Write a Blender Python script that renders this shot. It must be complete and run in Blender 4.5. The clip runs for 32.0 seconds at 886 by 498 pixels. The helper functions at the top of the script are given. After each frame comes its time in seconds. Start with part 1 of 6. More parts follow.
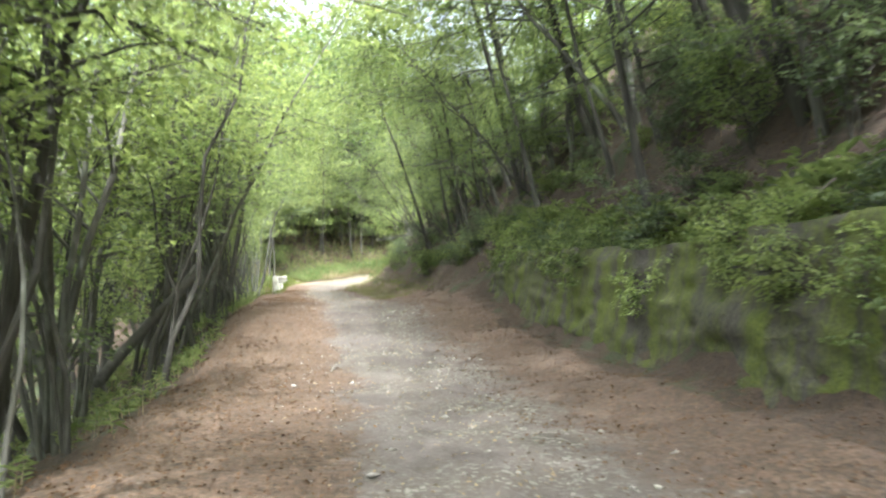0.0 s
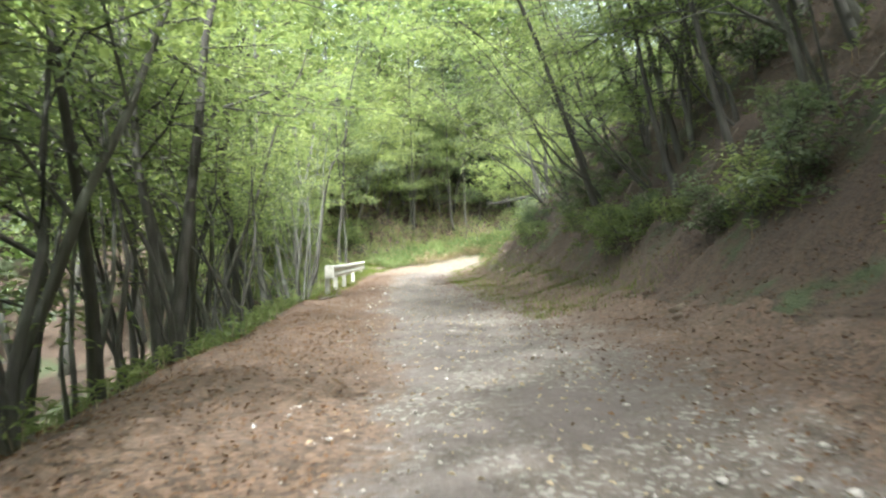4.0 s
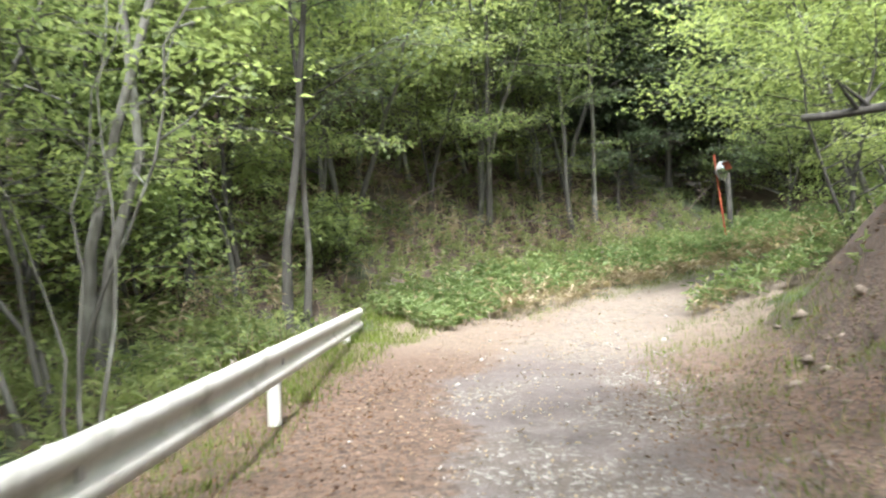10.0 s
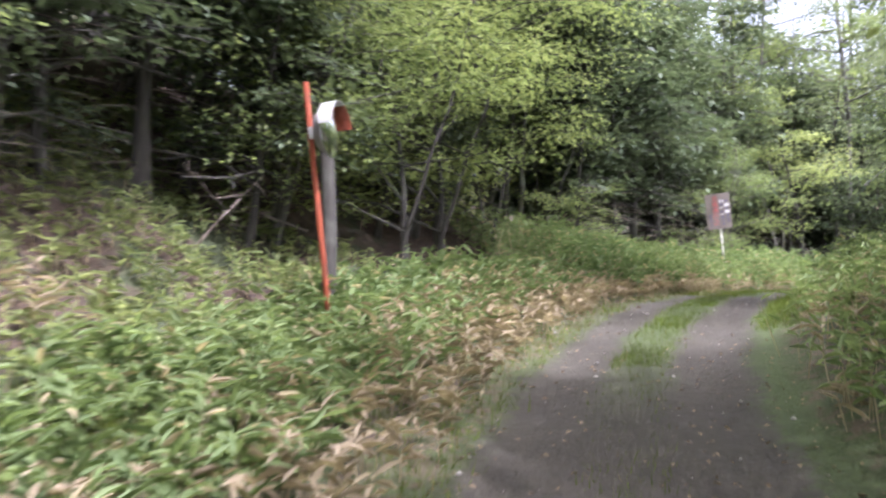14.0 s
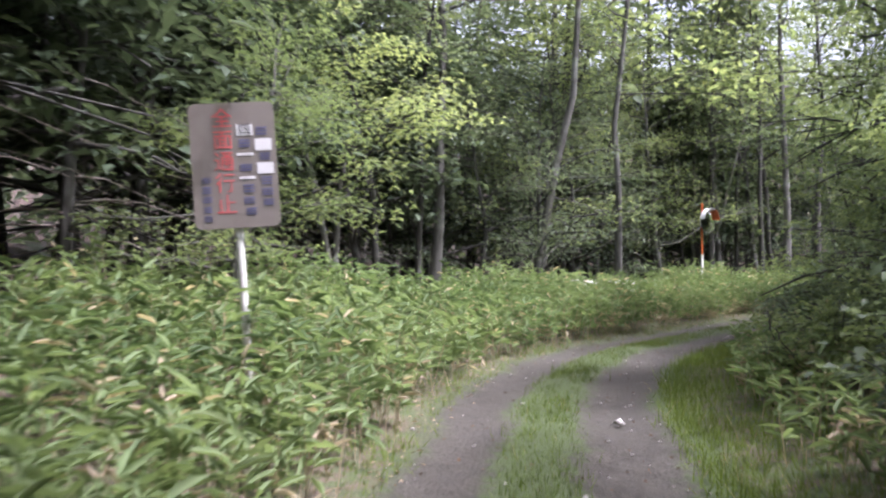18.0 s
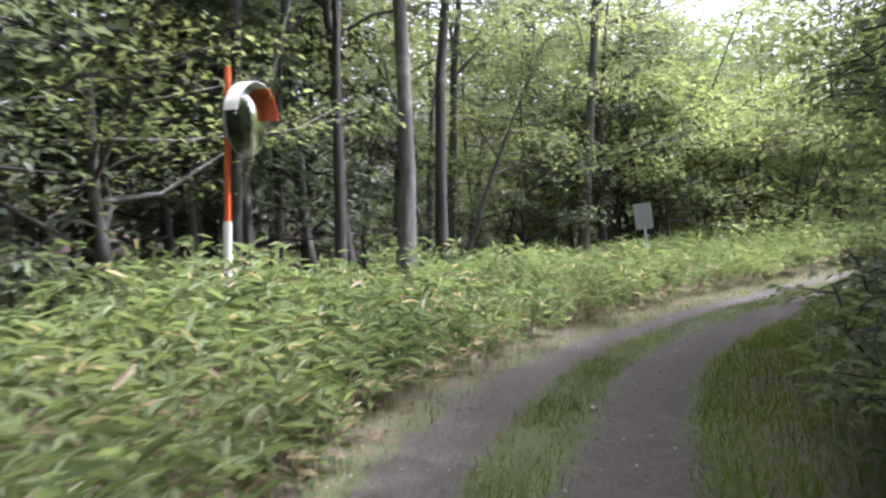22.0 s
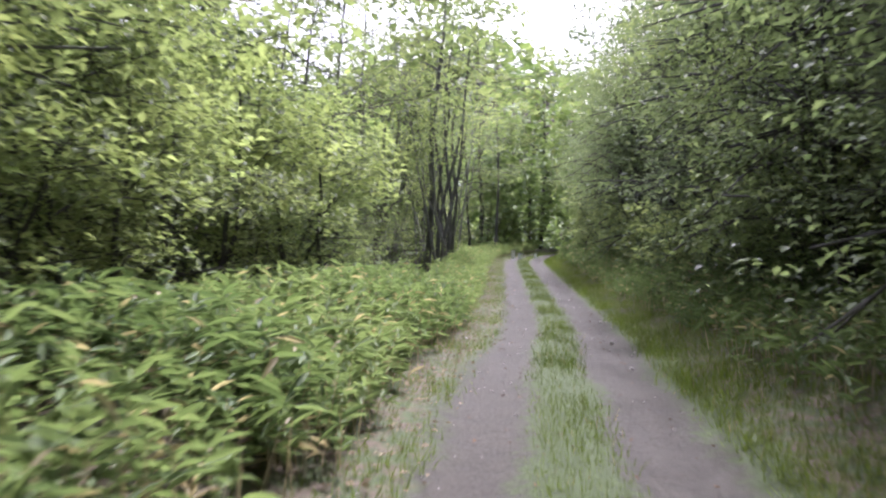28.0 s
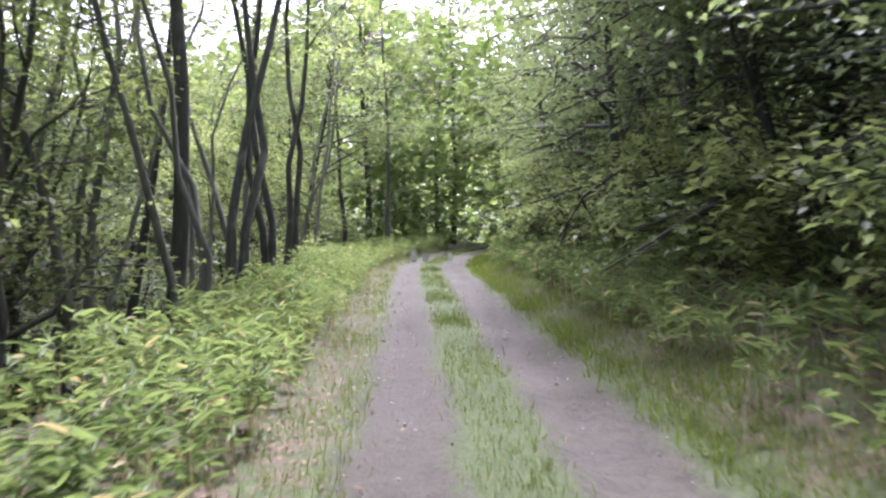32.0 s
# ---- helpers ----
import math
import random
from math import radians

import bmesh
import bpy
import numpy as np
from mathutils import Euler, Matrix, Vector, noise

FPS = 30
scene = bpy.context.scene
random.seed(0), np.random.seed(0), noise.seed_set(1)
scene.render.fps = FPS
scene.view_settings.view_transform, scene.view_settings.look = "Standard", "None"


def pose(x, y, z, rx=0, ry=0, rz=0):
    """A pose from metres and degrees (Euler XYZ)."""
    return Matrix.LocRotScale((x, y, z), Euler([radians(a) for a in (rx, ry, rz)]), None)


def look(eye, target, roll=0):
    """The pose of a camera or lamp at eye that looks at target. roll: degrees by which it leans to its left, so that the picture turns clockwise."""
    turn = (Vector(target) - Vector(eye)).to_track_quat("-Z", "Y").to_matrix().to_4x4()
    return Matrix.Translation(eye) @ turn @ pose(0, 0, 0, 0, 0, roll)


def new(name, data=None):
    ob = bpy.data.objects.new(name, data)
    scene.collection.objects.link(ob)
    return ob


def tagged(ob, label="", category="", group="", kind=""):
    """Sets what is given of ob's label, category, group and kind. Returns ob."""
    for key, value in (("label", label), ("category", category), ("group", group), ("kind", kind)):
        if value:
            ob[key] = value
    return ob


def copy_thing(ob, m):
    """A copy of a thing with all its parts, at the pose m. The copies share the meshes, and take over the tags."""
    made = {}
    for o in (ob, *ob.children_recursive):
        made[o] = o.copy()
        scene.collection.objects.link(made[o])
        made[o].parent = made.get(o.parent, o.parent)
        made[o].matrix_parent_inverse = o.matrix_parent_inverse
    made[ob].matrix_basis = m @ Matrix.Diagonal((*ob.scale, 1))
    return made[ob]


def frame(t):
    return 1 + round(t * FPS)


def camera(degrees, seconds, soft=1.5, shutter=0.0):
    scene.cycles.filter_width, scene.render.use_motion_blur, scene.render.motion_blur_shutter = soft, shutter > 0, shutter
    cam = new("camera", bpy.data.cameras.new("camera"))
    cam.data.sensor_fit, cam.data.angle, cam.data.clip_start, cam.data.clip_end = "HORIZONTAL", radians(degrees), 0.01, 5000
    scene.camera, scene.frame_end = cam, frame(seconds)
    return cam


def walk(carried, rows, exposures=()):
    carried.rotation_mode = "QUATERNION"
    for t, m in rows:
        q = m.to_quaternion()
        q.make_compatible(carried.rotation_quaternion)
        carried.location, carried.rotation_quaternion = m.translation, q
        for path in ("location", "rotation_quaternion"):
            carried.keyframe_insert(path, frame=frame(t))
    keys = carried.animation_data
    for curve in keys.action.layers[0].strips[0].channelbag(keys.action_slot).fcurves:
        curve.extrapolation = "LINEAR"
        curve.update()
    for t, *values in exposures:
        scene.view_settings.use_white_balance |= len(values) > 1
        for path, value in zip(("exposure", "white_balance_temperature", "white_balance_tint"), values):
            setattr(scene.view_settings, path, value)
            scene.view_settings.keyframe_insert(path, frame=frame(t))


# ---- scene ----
# Exposure along the drive: seconds, stops, white balance.
EXPOSURES = [(0.0, 1.66, 6000, 6), (2.0, 1.52, 6000, 5), (6.0, 1.48, 6000, 7), (9.0, 1.1, 5950, 10), (10.0, 1.2, 5950, 11), (11.0, 1.08, 5900, 12), (12.5, 1.3, 5900, 18), (14.0, 1.36, 5700, 30), (15.5, 1.25, 5700, 30), (17.5, 0.9, 5650, 30), (20.0, 1.2, 5650, 32), (22.0, 1.2, 5650, 32), (24.0, 1.2, 5650, 30), (26.0, 0.76, 5750, 26), (28.5, 0.58, 5650, 30), (29.2, 0.66, 5650, 30), (30.0, 0.84, 5650, 30), (32.0, 0.98, 5650, 30)]
cam = camera(53.0, 32.0, soft=2.3, shutter=0.35)

# The drive: seconds, place, then yaw, pitch and roll in degrees.
PATH = [
    (0.0, 0.000, 0.000, 1.804, -8.22, 0.41, -0.08),
    (0.5, 0.220, 2.380, 1.796, -6.87, -1.38, -1.81),
    (1.0, 0.416, 4.823, 1.751, -5.95, -1.01, -0.63),
    (1.5, 0.496, 7.229, 1.650, -4.23, -2.19, -1.17),
    (2.0, 0.528, 9.445, 1.566, -3.28, -0.88, -2.07),
    (2.5, 0.587, 11.529, 1.550, -3.47, -0.19, -0.84),
    (3.0, 0.618, 13.676, 1.528, -3.08, -1.23, 1.70),
    (3.5, 0.581, 15.881, 1.511, -1.99, -0.96, 2.55),
    (5.5, 0.505, 23.827, 1.912, -1.03, -1.06, -0.38),
    (6.0, 0.457, 26.105, 1.882, 0.00, -1.01, -1.47),
    (6.5, 0.348, 28.384, 1.787, 0.88, -2.23, -1.54),
    (7.0, 0.294, 30.679, 1.710, 1.49, -2.05, 1.04),
    (7.5, 0.167, 32.984, 1.638, 1.94, -1.07, -0.03),
    (8.0, 0.047, 35.354, 1.575, 1.30, -1.83, 0.59),
    (8.5, 0.004, 37.712, 1.535, 1.25, -1.05, 2.04),
    (9.0, -0.061, 40.127, 1.507, 1.26, -0.92, 1.03),
    (9.5, -0.113, 42.525, 1.465, 1.09, -2.54, 1.39),
    (10.0, -0.148, 44.901, 1.431, 1.11, -0.27, 1.57),
    (10.5, -0.178, 47.298, 1.351, 0.83, -1.04, 2.37),
    (11.0, -0.231, 49.612, 1.229, 1.36, -0.58, 1.07),
    (11.5, -0.242, 51.800, 1.213, -0.39, 1.32, -0.28),
    (12.0, -0.169, 54.032, 1.256, -3.94, 0.41, 0.87),
    (12.5, 0.147, 56.302, 1.297, -10.33, 0.35, -0.30),
    (13.0, 0.829, 58.581, 1.389, -19.79, 1.95, 0.26),
    (13.5, 1.834, 60.733, 1.490, -28.98, 2.35, 0.34),
    (14.0, 3.098, 62.654, 1.628, -36.66, 3.51, 0.03),
    (14.5, 4.499, 64.342, 1.795, -42.14, 4.65, -0.23),
    (15.0, 6.047, 65.868, 1.987, -45.60, 4.64, -0.74),
    (15.5, 7.670, 67.338, 2.192, -49.69, 4.65, 0.27),
    (17.5, 14.882, 71.934, 3.107, -64.81, 1.87, -1.70),
    (18.0, 16.775, 72.704, 3.199, -67.99, 1.67, -0.83),
    (18.5, 18.698, 73.344, 3.271, -70.06, 1.32, 0.05),
    (19.0, 20.866, 74.026, 3.283, -72.30, 0.57, 1.11),
    (19.5, 23.083, 74.609, 3.292, -75.15, 0.93, 0.95),
    (20.0, 25.142, 75.075, 3.381, -78.97, 0.93, 1.26),
    (20.5, 27.322, 75.339, 3.422, -83.72, 0.71, 0.71),
    (21.0, 29.610, 75.379, 3.469, -90.20, 0.94, 0.18),
    (21.5, 31.866, 75.168, 3.494, -95.93, 0.52, 0.21),
    (22.0, 33.961, 74.794, 3.481, -100.22, 0.96, 0.08),
    (22.5, 36.143, 74.296, 3.511, -104.35, 1.54, -0.03),
    (23.0, 38.373, 73.677, 3.600, -109.48, 1.37, 0.63),
    (23.5, 40.578, 72.783, 3.702, -114.92, 1.84, 0.54),
    (24.0, 42.709, 71.680, 3.797, -120.70, 2.05, -0.21),
    (24.5, 44.693, 70.393, 3.881, -126.47, 2.32, -0.05),
    (25.0, 46.596, 68.823, 3.992, -132.10, 2.30, 0.04),
    (25.5, 48.385, 67.186, 4.097, -137.60, 3.20, -0.46),
    (26.0, 49.937, 65.432, 4.249, -142.51, 3.87, 0.19),
    (26.5, 51.233, 63.644, 4.440, -147.22, 3.77, 0.60),
    (28.5, 55.619, 54.593, 5.413, -158.79, 3.67, -1.31),
    (29.0, 56.355, 52.289, 5.610, -160.36, 3.62, -1.11),
    (29.5, 57.097, 50.063, 5.814, -162.01, 3.80, -1.34),
    (30.0, 57.828, 47.940, 5.989, -163.54, 2.19, 0.38),
    (30.5, 58.471, 45.692, 6.080, -163.75, 3.25, 0.96),
    (31.0, 59.133, 43.513, 6.171, -163.60, 3.12, 0.82),
    (31.5, 59.809, 41.342, 6.319, -163.25, 3.34, 1.06),
    (32.0, 60.529, 39.162, 6.510, -162.81, 3.33, 1.14),
]
walk(cam, [(t, pose(x, y, z, 90 + pitch, roll, yaw)) for t, x, y, z, yaw, pitch, roll in PATH], EXPOSURES)

# ---- light: hazy bright sky, sun through gaps in the canopy ----
SUN_ELEVATION, SUN_AZIMUTH = 60.0, 176.0          # degrees; azimuth from +y towards +x
world = bpy.data.worlds.new("sky")
scene.world = world
world.use_nodes = True
wn = world.node_tree
sky = wn.nodes.new("ShaderNodeTexSky")
sky.sky_type = "NISHITA"
sky.sun_disc = False
sky.sun_elevation, sky.sun_rotation = radians(SUN_ELEVATION), radians(SUN_AZIMUTH)
sky.air_density, sky.dust_density, sky.ozone_density = 1.0, 10.0, 0.5
wn.nodes["Background"].inputs[1].default_value = 0.14
haze = wn.nodes.new("ShaderNodeHueSaturation")      # thin white cloud over the whole sky
haze.inputs["Saturation"].default_value, haze.inputs["Value"].default_value = 0.5, 2.15
wn.links.new(sky.outputs[0], haze.inputs["Color"])
wn.links.new(haze.outputs[0], wn.nodes["Background"].inputs[0])
sun = new("sun", bpy.data.lights.new("sun", "SUN"))
sun.data.energy, sun.data.angle, sun.data.color = 5.0, radians(1.5), (1.0, 0.97, 0.92)
_e, _a = radians(SUN_ELEVATION), radians(SUN_AZIMUTH)
sun.matrix_world = look((math.sin(_a) * math.cos(_e) * 50, math.cos(_a) * math.cos(_e) * 50, math.sin(_e) * 50), (0, 0, 0))

# ---- materials ----
class Mat:
    """A small builder for node materials."""
    def __init__(self, name, rough=0.8, metal=0.0):
        self.m = bpy.data.materials.new(name)
        self.m.use_nodes = True
        self.t = self.m.node_tree
        self.b = self.t.nodes["Principled BSDF"]
        self.b.inputs["Roughness"].default_value = rough
        self.b.inputs["Metallic"].default_value = metal

    def n(self, kind, **sets):
        node = self.t.nodes.new("ShaderNode" + kind)
        for k, v in sets.items():
            if k in node.inputs:
                node.inputs[k].default_value = v
        return node

    def l(self, a, b):
        self.t.links.new(a, b)

    def noise(self, scale, detail=4.0, vec=None, rough=0.55):
        n = self.n("TexNoise", Scale=scale, Detail=detail, Roughness=rough)
        self.l(vec if vec is not None else self.place(), n.inputs["Vector"])
        return n.outputs["Fac"]

    def place(self):
        if not hasattr(self, "geo"):
            self.geo = self.n("NewGeometry")
        return self.geo.outputs["Position"]

    def local(self):
        if not hasattr(self, "tc"):
            self.tc = self.n("TexCoord")
        return self.tc.outputs["Object"]

    def ramp(self, fac, stops):
        r = self.n("ValToRGB")
        e = r.color_ramp.elements
        while len(e) < len(stops):
            e.new(0.5)
        for el, (p, c) in zip(e, stops):
            el.position = p
            el.color = (*c, 1) if len(c) == 3 else c
        self.l(fac, r.inputs[0])
        return r.outputs[0]

    def mix(self, fac, a, b, mode="MIX"):
        x = self.t.nodes.new("ShaderNodeMix")
        x.data_type, x.blend_type = "RGBA", mode
        for s, v in ((x.inputs[0], fac), (x.inputs[6], a), (x.inputs[7], b)):
            if hasattr(v, "links"):
                self.l(v, s)
            else:
                s.default_value = v if isinstance(v, (int, float)) else (*v, 1)
        return x.outputs[2]

    def math(self, op, a, b=0.0, c=0.0):
        x = self.t.nodes.new("ShaderNodeMath")
        x.operation = op
        for s, v in zip(x.inputs, (a, b, c)):
            if hasattr(v, "links"):
                self.l(v, s)
            else:
                s.default_value = v
        return x.outputs[0]

    def span(self, v, lo, hi):
        x = self.t.nodes.new("ShaderNodeMapRange")
        x.interpolation_type = "SMOOTHSTEP"
        self.l(v, x.inputs[0])
        x.inputs[1].default_value, x.inputs[2].default_value = lo, hi
        return x.outputs[0]

    def base(self, c):
        if hasattr(c, "links"):
            self.l(c, self.b.inputs["Base Color"])
        else:
            self.b.inputs["Base Color"].default_value = (*c, 1)

    def bump(self, h, strength=0.4, distance=0.02):
        n = self.n("Bump", Strength=strength, Distance=distance)
        self.l(h, n.inputs["Height"])
        self.l(n.outputs[0], self.b.inputs["Normal"])


def leaf_material(name, dark, mid, light, translucent=0.45, rough=0.5, dry=None, dry_share=0.0, sheen=0.18):
    """Foliage: each leaf its own tint, a share of dry ones, light shining through."""
    m = Mat(name, rough)
    g = m.n("NewGeometry")
    r = g.outputs["Random Per Island"]
    o = m.n("ObjectInfo")
    f = m.math("ADD", m.math("MULTIPLY_ADD", r, 0.45, 0.1), m.math("MULTIPLY", o.outputs["Random"], 0.35))
    c = m.ramp(f, [(0.08, dark), (0.5, mid), (0.95, light)])
    c = m.mix(m.span(m.noise(0.35, 2.0), 0.35, 0.7), c, m.mix(0.5, c, light))
    if dry:
        c = m.mix(m.math("GREATER_THAN", m.math("FRACT", m.math("MULTIPLY", r, 7.31)), 1 - dry_share), c, dry)
    m.base(c)
    m.b.inputs["Specular IOR Level"].default_value = sheen
    tr = m.n("BsdfTranslucent")
    m.l(m.mix(1.0, c, (1.4, 1.4, 0.92), "MULTIPLY"), tr.inputs[0])
    x = m.n("MixShader")
    x.inputs[0].default_value = translucent
    m.l(m.b.outputs[0], x.inputs[1])
    m.l(tr.outputs[0], x.inputs[2])
    m.l(x.outputs[0], m.t.nodes["Material Output"].inputs[0])
    return m.m


def bark_material(name, dark, light, lichen, lichen_share=0.5):
    m = Mat(name, 0.9)
    v = m.local()
    mp = m.n("Mapping")
    mp.inputs["Scale"].default_value = (14, 14, 2.2)
    m.l(v, mp.inputs[0])
    fine = m.noise(1.0, 6.0, mp.outputs[0], 0.65)
    big = m.noise(1.7, 3.0)
    c = m.ramp(fine, [(0.3, dark), (0.75, light)])
    c = m.mix(m.span(big, lichen_share, lichen_share + 0.2), c, lichen)
    o = m.n("ObjectInfo")
    c = m.mix(m.math("MULTIPLY", o.outputs["Random"], 0.55), c, m.mix(0.6, c, dark))
    m.base(c)
    m.bump(fine, 0.7, 0.015)
    return m.m


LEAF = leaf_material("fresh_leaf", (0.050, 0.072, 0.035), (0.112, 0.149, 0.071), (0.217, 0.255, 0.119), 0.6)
# Darker and paler copies of the leaf: some shade and sun in their colour.
LEAF_DARK = leaf_material("shade_toned_leaf", (0.047, 0.066, 0.045), (0.087, 0.114, 0.074), (0.152, 0.188, 0.119), 0.5)
LEAF_PALE = leaf_material("sun_toned_leaf", (0.090, 0.127, 0.056), (0.154, 0.201, 0.090), (0.249, 0.294, 0.132), 0.6)
# Pale share: dry leaves, and silver glints of fresh ones put into colour.
SASA = leaf_material("bamboo_grass_leaf", (0.05, 0.084, 0.036), (0.112, 0.163, 0.066), (0.225, 0.285, 0.13), 0.4, 0.55, (0.32, 0.28, 0.18), 0.045)
SASA_DRY = leaf_material("withered_bamboo_leaf", (0.12, 0.095, 0.06), (0.22, 0.18, 0.12), (0.38, 0.33, 0.24), 0.3, 0.7)
GRASS = leaf_material("short_grass_blade", (0.036, 0.058, 0.011), (0.074, 0.108, 0.02), (0.12, 0.16, 0.03), 0.35, 0.6, (0.22, 0.19, 0.1), 0.03, 0.06)
LITTER = leaf_material("fallen_leaf", (0.042, 0.023, 0.013), (0.082, 0.048, 0.027), (0.15, 0.094, 0.056), 0.12, 0.8, None, 0.0, 0.05)
LITTER_PALE = leaf_material("bleached_fallen_leaf", (0.1, 0.075, 0.05), (0.2, 0.155, 0.105), (0.34, 0.28, 0.2), 0.12, 0.8, None, 0.0, 0.05)
LEAF_MID = leaf_material("bough_leaf", (0.052, 0.076, 0.042), (0.105, 0.143, 0.075), (0.18, 0.226, 0.117), 0.5)
FAR_LEAF = leaf_material("far_foliage", (0.055, 0.09, 0.034), (0.1, 0.15, 0.056), (0.18, 0.245, 0.09), 0.4)
BARK = bark_material("grey_bark", (0.04, 0.039, 0.032), (0.115, 0.115, 0.094), (0.16, 0.17, 0.14), 0.52)
BARK_PALE = bark_material("pale_smooth_bark", (0.08, 0.078, 0.065), (0.18, 0.18, 0.152), (0.235, 0.245, 0.21), 0.5)
BARK_DARK = bark_material("dark_bark", (0.025, 0.024, 0.0195), (0.067, 0.064, 0.052), (0.095, 0.1, 0.083), 0.56)
NEEDLE = leaf_material("dark_needles", (0.03, 0.044, 0.028), (0.052, 0.074, 0.045), (0.088, 0.115, 0.068), 0.35)
TWIG = bark_material("dead_wood", (0.09, 0.075, 0.06), (0.24, 0.2, 0.165), (0.3, 0.28, 0.24), 0.55)


def soil_material(name, green, greens):
    """Forest soil with a carpet of old leaves and patches of moss and seedlings."""
    m = Mat(name, 0.95)
    p = m.place()
    vo = m.n("TexVoronoi", Scale=28.0)
    m.l(p, vo.inputs["Vector"])
    f = m.noise(9.0, 6.0, None, 0.7)
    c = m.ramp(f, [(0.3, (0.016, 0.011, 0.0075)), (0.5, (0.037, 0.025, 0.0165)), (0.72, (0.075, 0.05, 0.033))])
    sep = m.n("SeparateColor")
    m.l(vo.outputs["Color"], sep.inputs[0])
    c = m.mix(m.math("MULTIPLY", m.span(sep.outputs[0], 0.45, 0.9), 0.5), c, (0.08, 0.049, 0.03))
    g = m.math("ADD", m.noise(0.55, 3.0), m.math("MULTIPLY", m.noise(5.0, 4.0), 0.35))
    c = m.mix(m.span(g, green, green + 0.14), c, m.ramp(m.noise(24.0, 3.0), [(0.3, greens[0]), (0.7, greens[1])]))
    m.base(c)
    m.bump(m.math("ADD", f, m.math("MULTIPLY", vo.outputs["Distance"], 0.5)), 0.8, 0.05)
    return m.m


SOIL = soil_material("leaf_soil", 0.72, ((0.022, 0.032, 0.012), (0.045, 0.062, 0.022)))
SOIL_GREEN = soil_material("mossy_soil", 0.68, ((0.02, 0.028, 0.011), (0.042, 0.056, 0.02)))


def road_material():
    """Gravel track: grey stony wheel tracks, red leaf litter at the sides, a grassy middle further on, gravel lightened
    in the bend's sun patch.
    """
    m = Mat("gravel_track", 0.95)
    uv = m.n("UVMap")
    uv.uv_map = "track"
    sp = m.n("SeparateXYZ")
    m.l(uv.outputs[0], sp.inputs[0])
    d, s = sp.outputs[0], sp.outputs[1]
    fine = m.noise(38.0, 5.0, None, 0.7)
    mid = m.noise(6.0, 4.0, None, 0.6)
    low = m.noise(0.8, 3.0)
    vo = m.n("TexVoronoi", Scale=26.0)
    m.l(m.place(), vo.inputs["Vector"])
    sep = m.n("SeparateColor")
    m.l(vo.outputs["Color"], sep.inputs[0])
    stone = m.ramp(fine, [(0.3, (0.04, 0.033, 0.026)), (0.55, (0.086, 0.073, 0.059)), (0.8, (0.185, 0.162, 0.137))])
    stone = m.mix(m.math("MULTIPLY", m.span(sep.outputs[1], 0.7, 0.95), 0.6), stone, (0.27, 0.255, 0.24))
    earth = m.ramp(m.math("ADD", m.math("MULTIPLY", fine, 0.5), m.math("MULTIPLY", mid, 0.5)),
                   [(0.33, (0.04, 0.033, 0.03)), (0.66, (0.105, 0.089, 0.08))])
    c = m.mix(m.span(m.math("ADD", low, m.math("MULTIPLY", mid, 0.4)), 0.55, 0.85), stone, earth)
    red = m.ramp(sep.outputs[0], [(0.0, (0.032, 0.0185, 0.011)), (0.5, (0.064, 0.0385, 0.0225)), (1.0, (0.12, 0.076, 0.047))])
    wob = m.math("ADD", d, m.math("MULTIPLY", m.math("SUBTRACT", mid, 0.5), 2.4))
    wob = m.math("ADD", wob, m.math("MULTIPLY", m.math("SUBTRACT", low, 0.5), 1.2))
    early = m.span(s, 66.0, 56.0)
    left = m.math("ADD", d, m.math("ADD", m.math("MULTIPLY", m.math("SUBTRACT", mid, 0.5), 1.4), m.math("MULTIPLY", m.math("SUBTRACT", m.noise(0.45, 2.0), 0.5), 1.8)))
    side = m.math("MAXIMUM", m.span(left, 0.0, -0.32), m.math("MULTIPLY", m.span(wob, 1.5, 2.5), 0.9))
    side = m.math("MULTIPLY", side, m.math("MULTIPLY", early, m.span(m.math("ADD", fine, m.math("MULTIPLY", mid, 0.6)), 0.45, 0.75)))
    c = m.mix(m.math("MULTIPLY", side, 0.92), c, red)
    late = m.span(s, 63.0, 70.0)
    # Pale gravel at the bend; part of the sun patch is in this colour.
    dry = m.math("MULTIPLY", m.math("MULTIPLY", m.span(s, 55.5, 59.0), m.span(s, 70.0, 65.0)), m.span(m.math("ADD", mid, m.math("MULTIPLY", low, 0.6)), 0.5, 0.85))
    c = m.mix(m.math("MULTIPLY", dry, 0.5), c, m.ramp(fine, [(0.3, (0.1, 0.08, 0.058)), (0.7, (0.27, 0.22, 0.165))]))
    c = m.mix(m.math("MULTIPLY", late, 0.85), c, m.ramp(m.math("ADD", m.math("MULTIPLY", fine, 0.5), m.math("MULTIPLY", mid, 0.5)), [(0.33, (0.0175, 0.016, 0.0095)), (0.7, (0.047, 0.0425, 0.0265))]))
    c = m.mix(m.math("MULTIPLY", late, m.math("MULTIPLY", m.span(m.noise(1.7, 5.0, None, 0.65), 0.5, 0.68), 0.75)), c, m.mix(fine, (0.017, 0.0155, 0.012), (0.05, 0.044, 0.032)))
    wob = m.math("ADD", m.math("ADD", d, m.math("MULTIPLY", m.math("SUBTRACT", low, 0.5), 0.5)), m.math("MULTIPLY", m.math("SUBTRACT", m.noise(11.0, 4.0), 0.5), 0.6))
    crown = m.span(m.math("ABSOLUTE", m.math("SUBTRACT", wob, 0.42)), 0.38, 0.2)
    edge = m.math("MAXIMUM", m.span(wob, -0.42, -0.68), m.span(wob, 1.32, 1.55))
    g = m.math("MAXIMUM", m.math("MULTIPLY", crown, m.span(s, 69.1, 74.8)), m.math("MULTIPLY", edge, late))
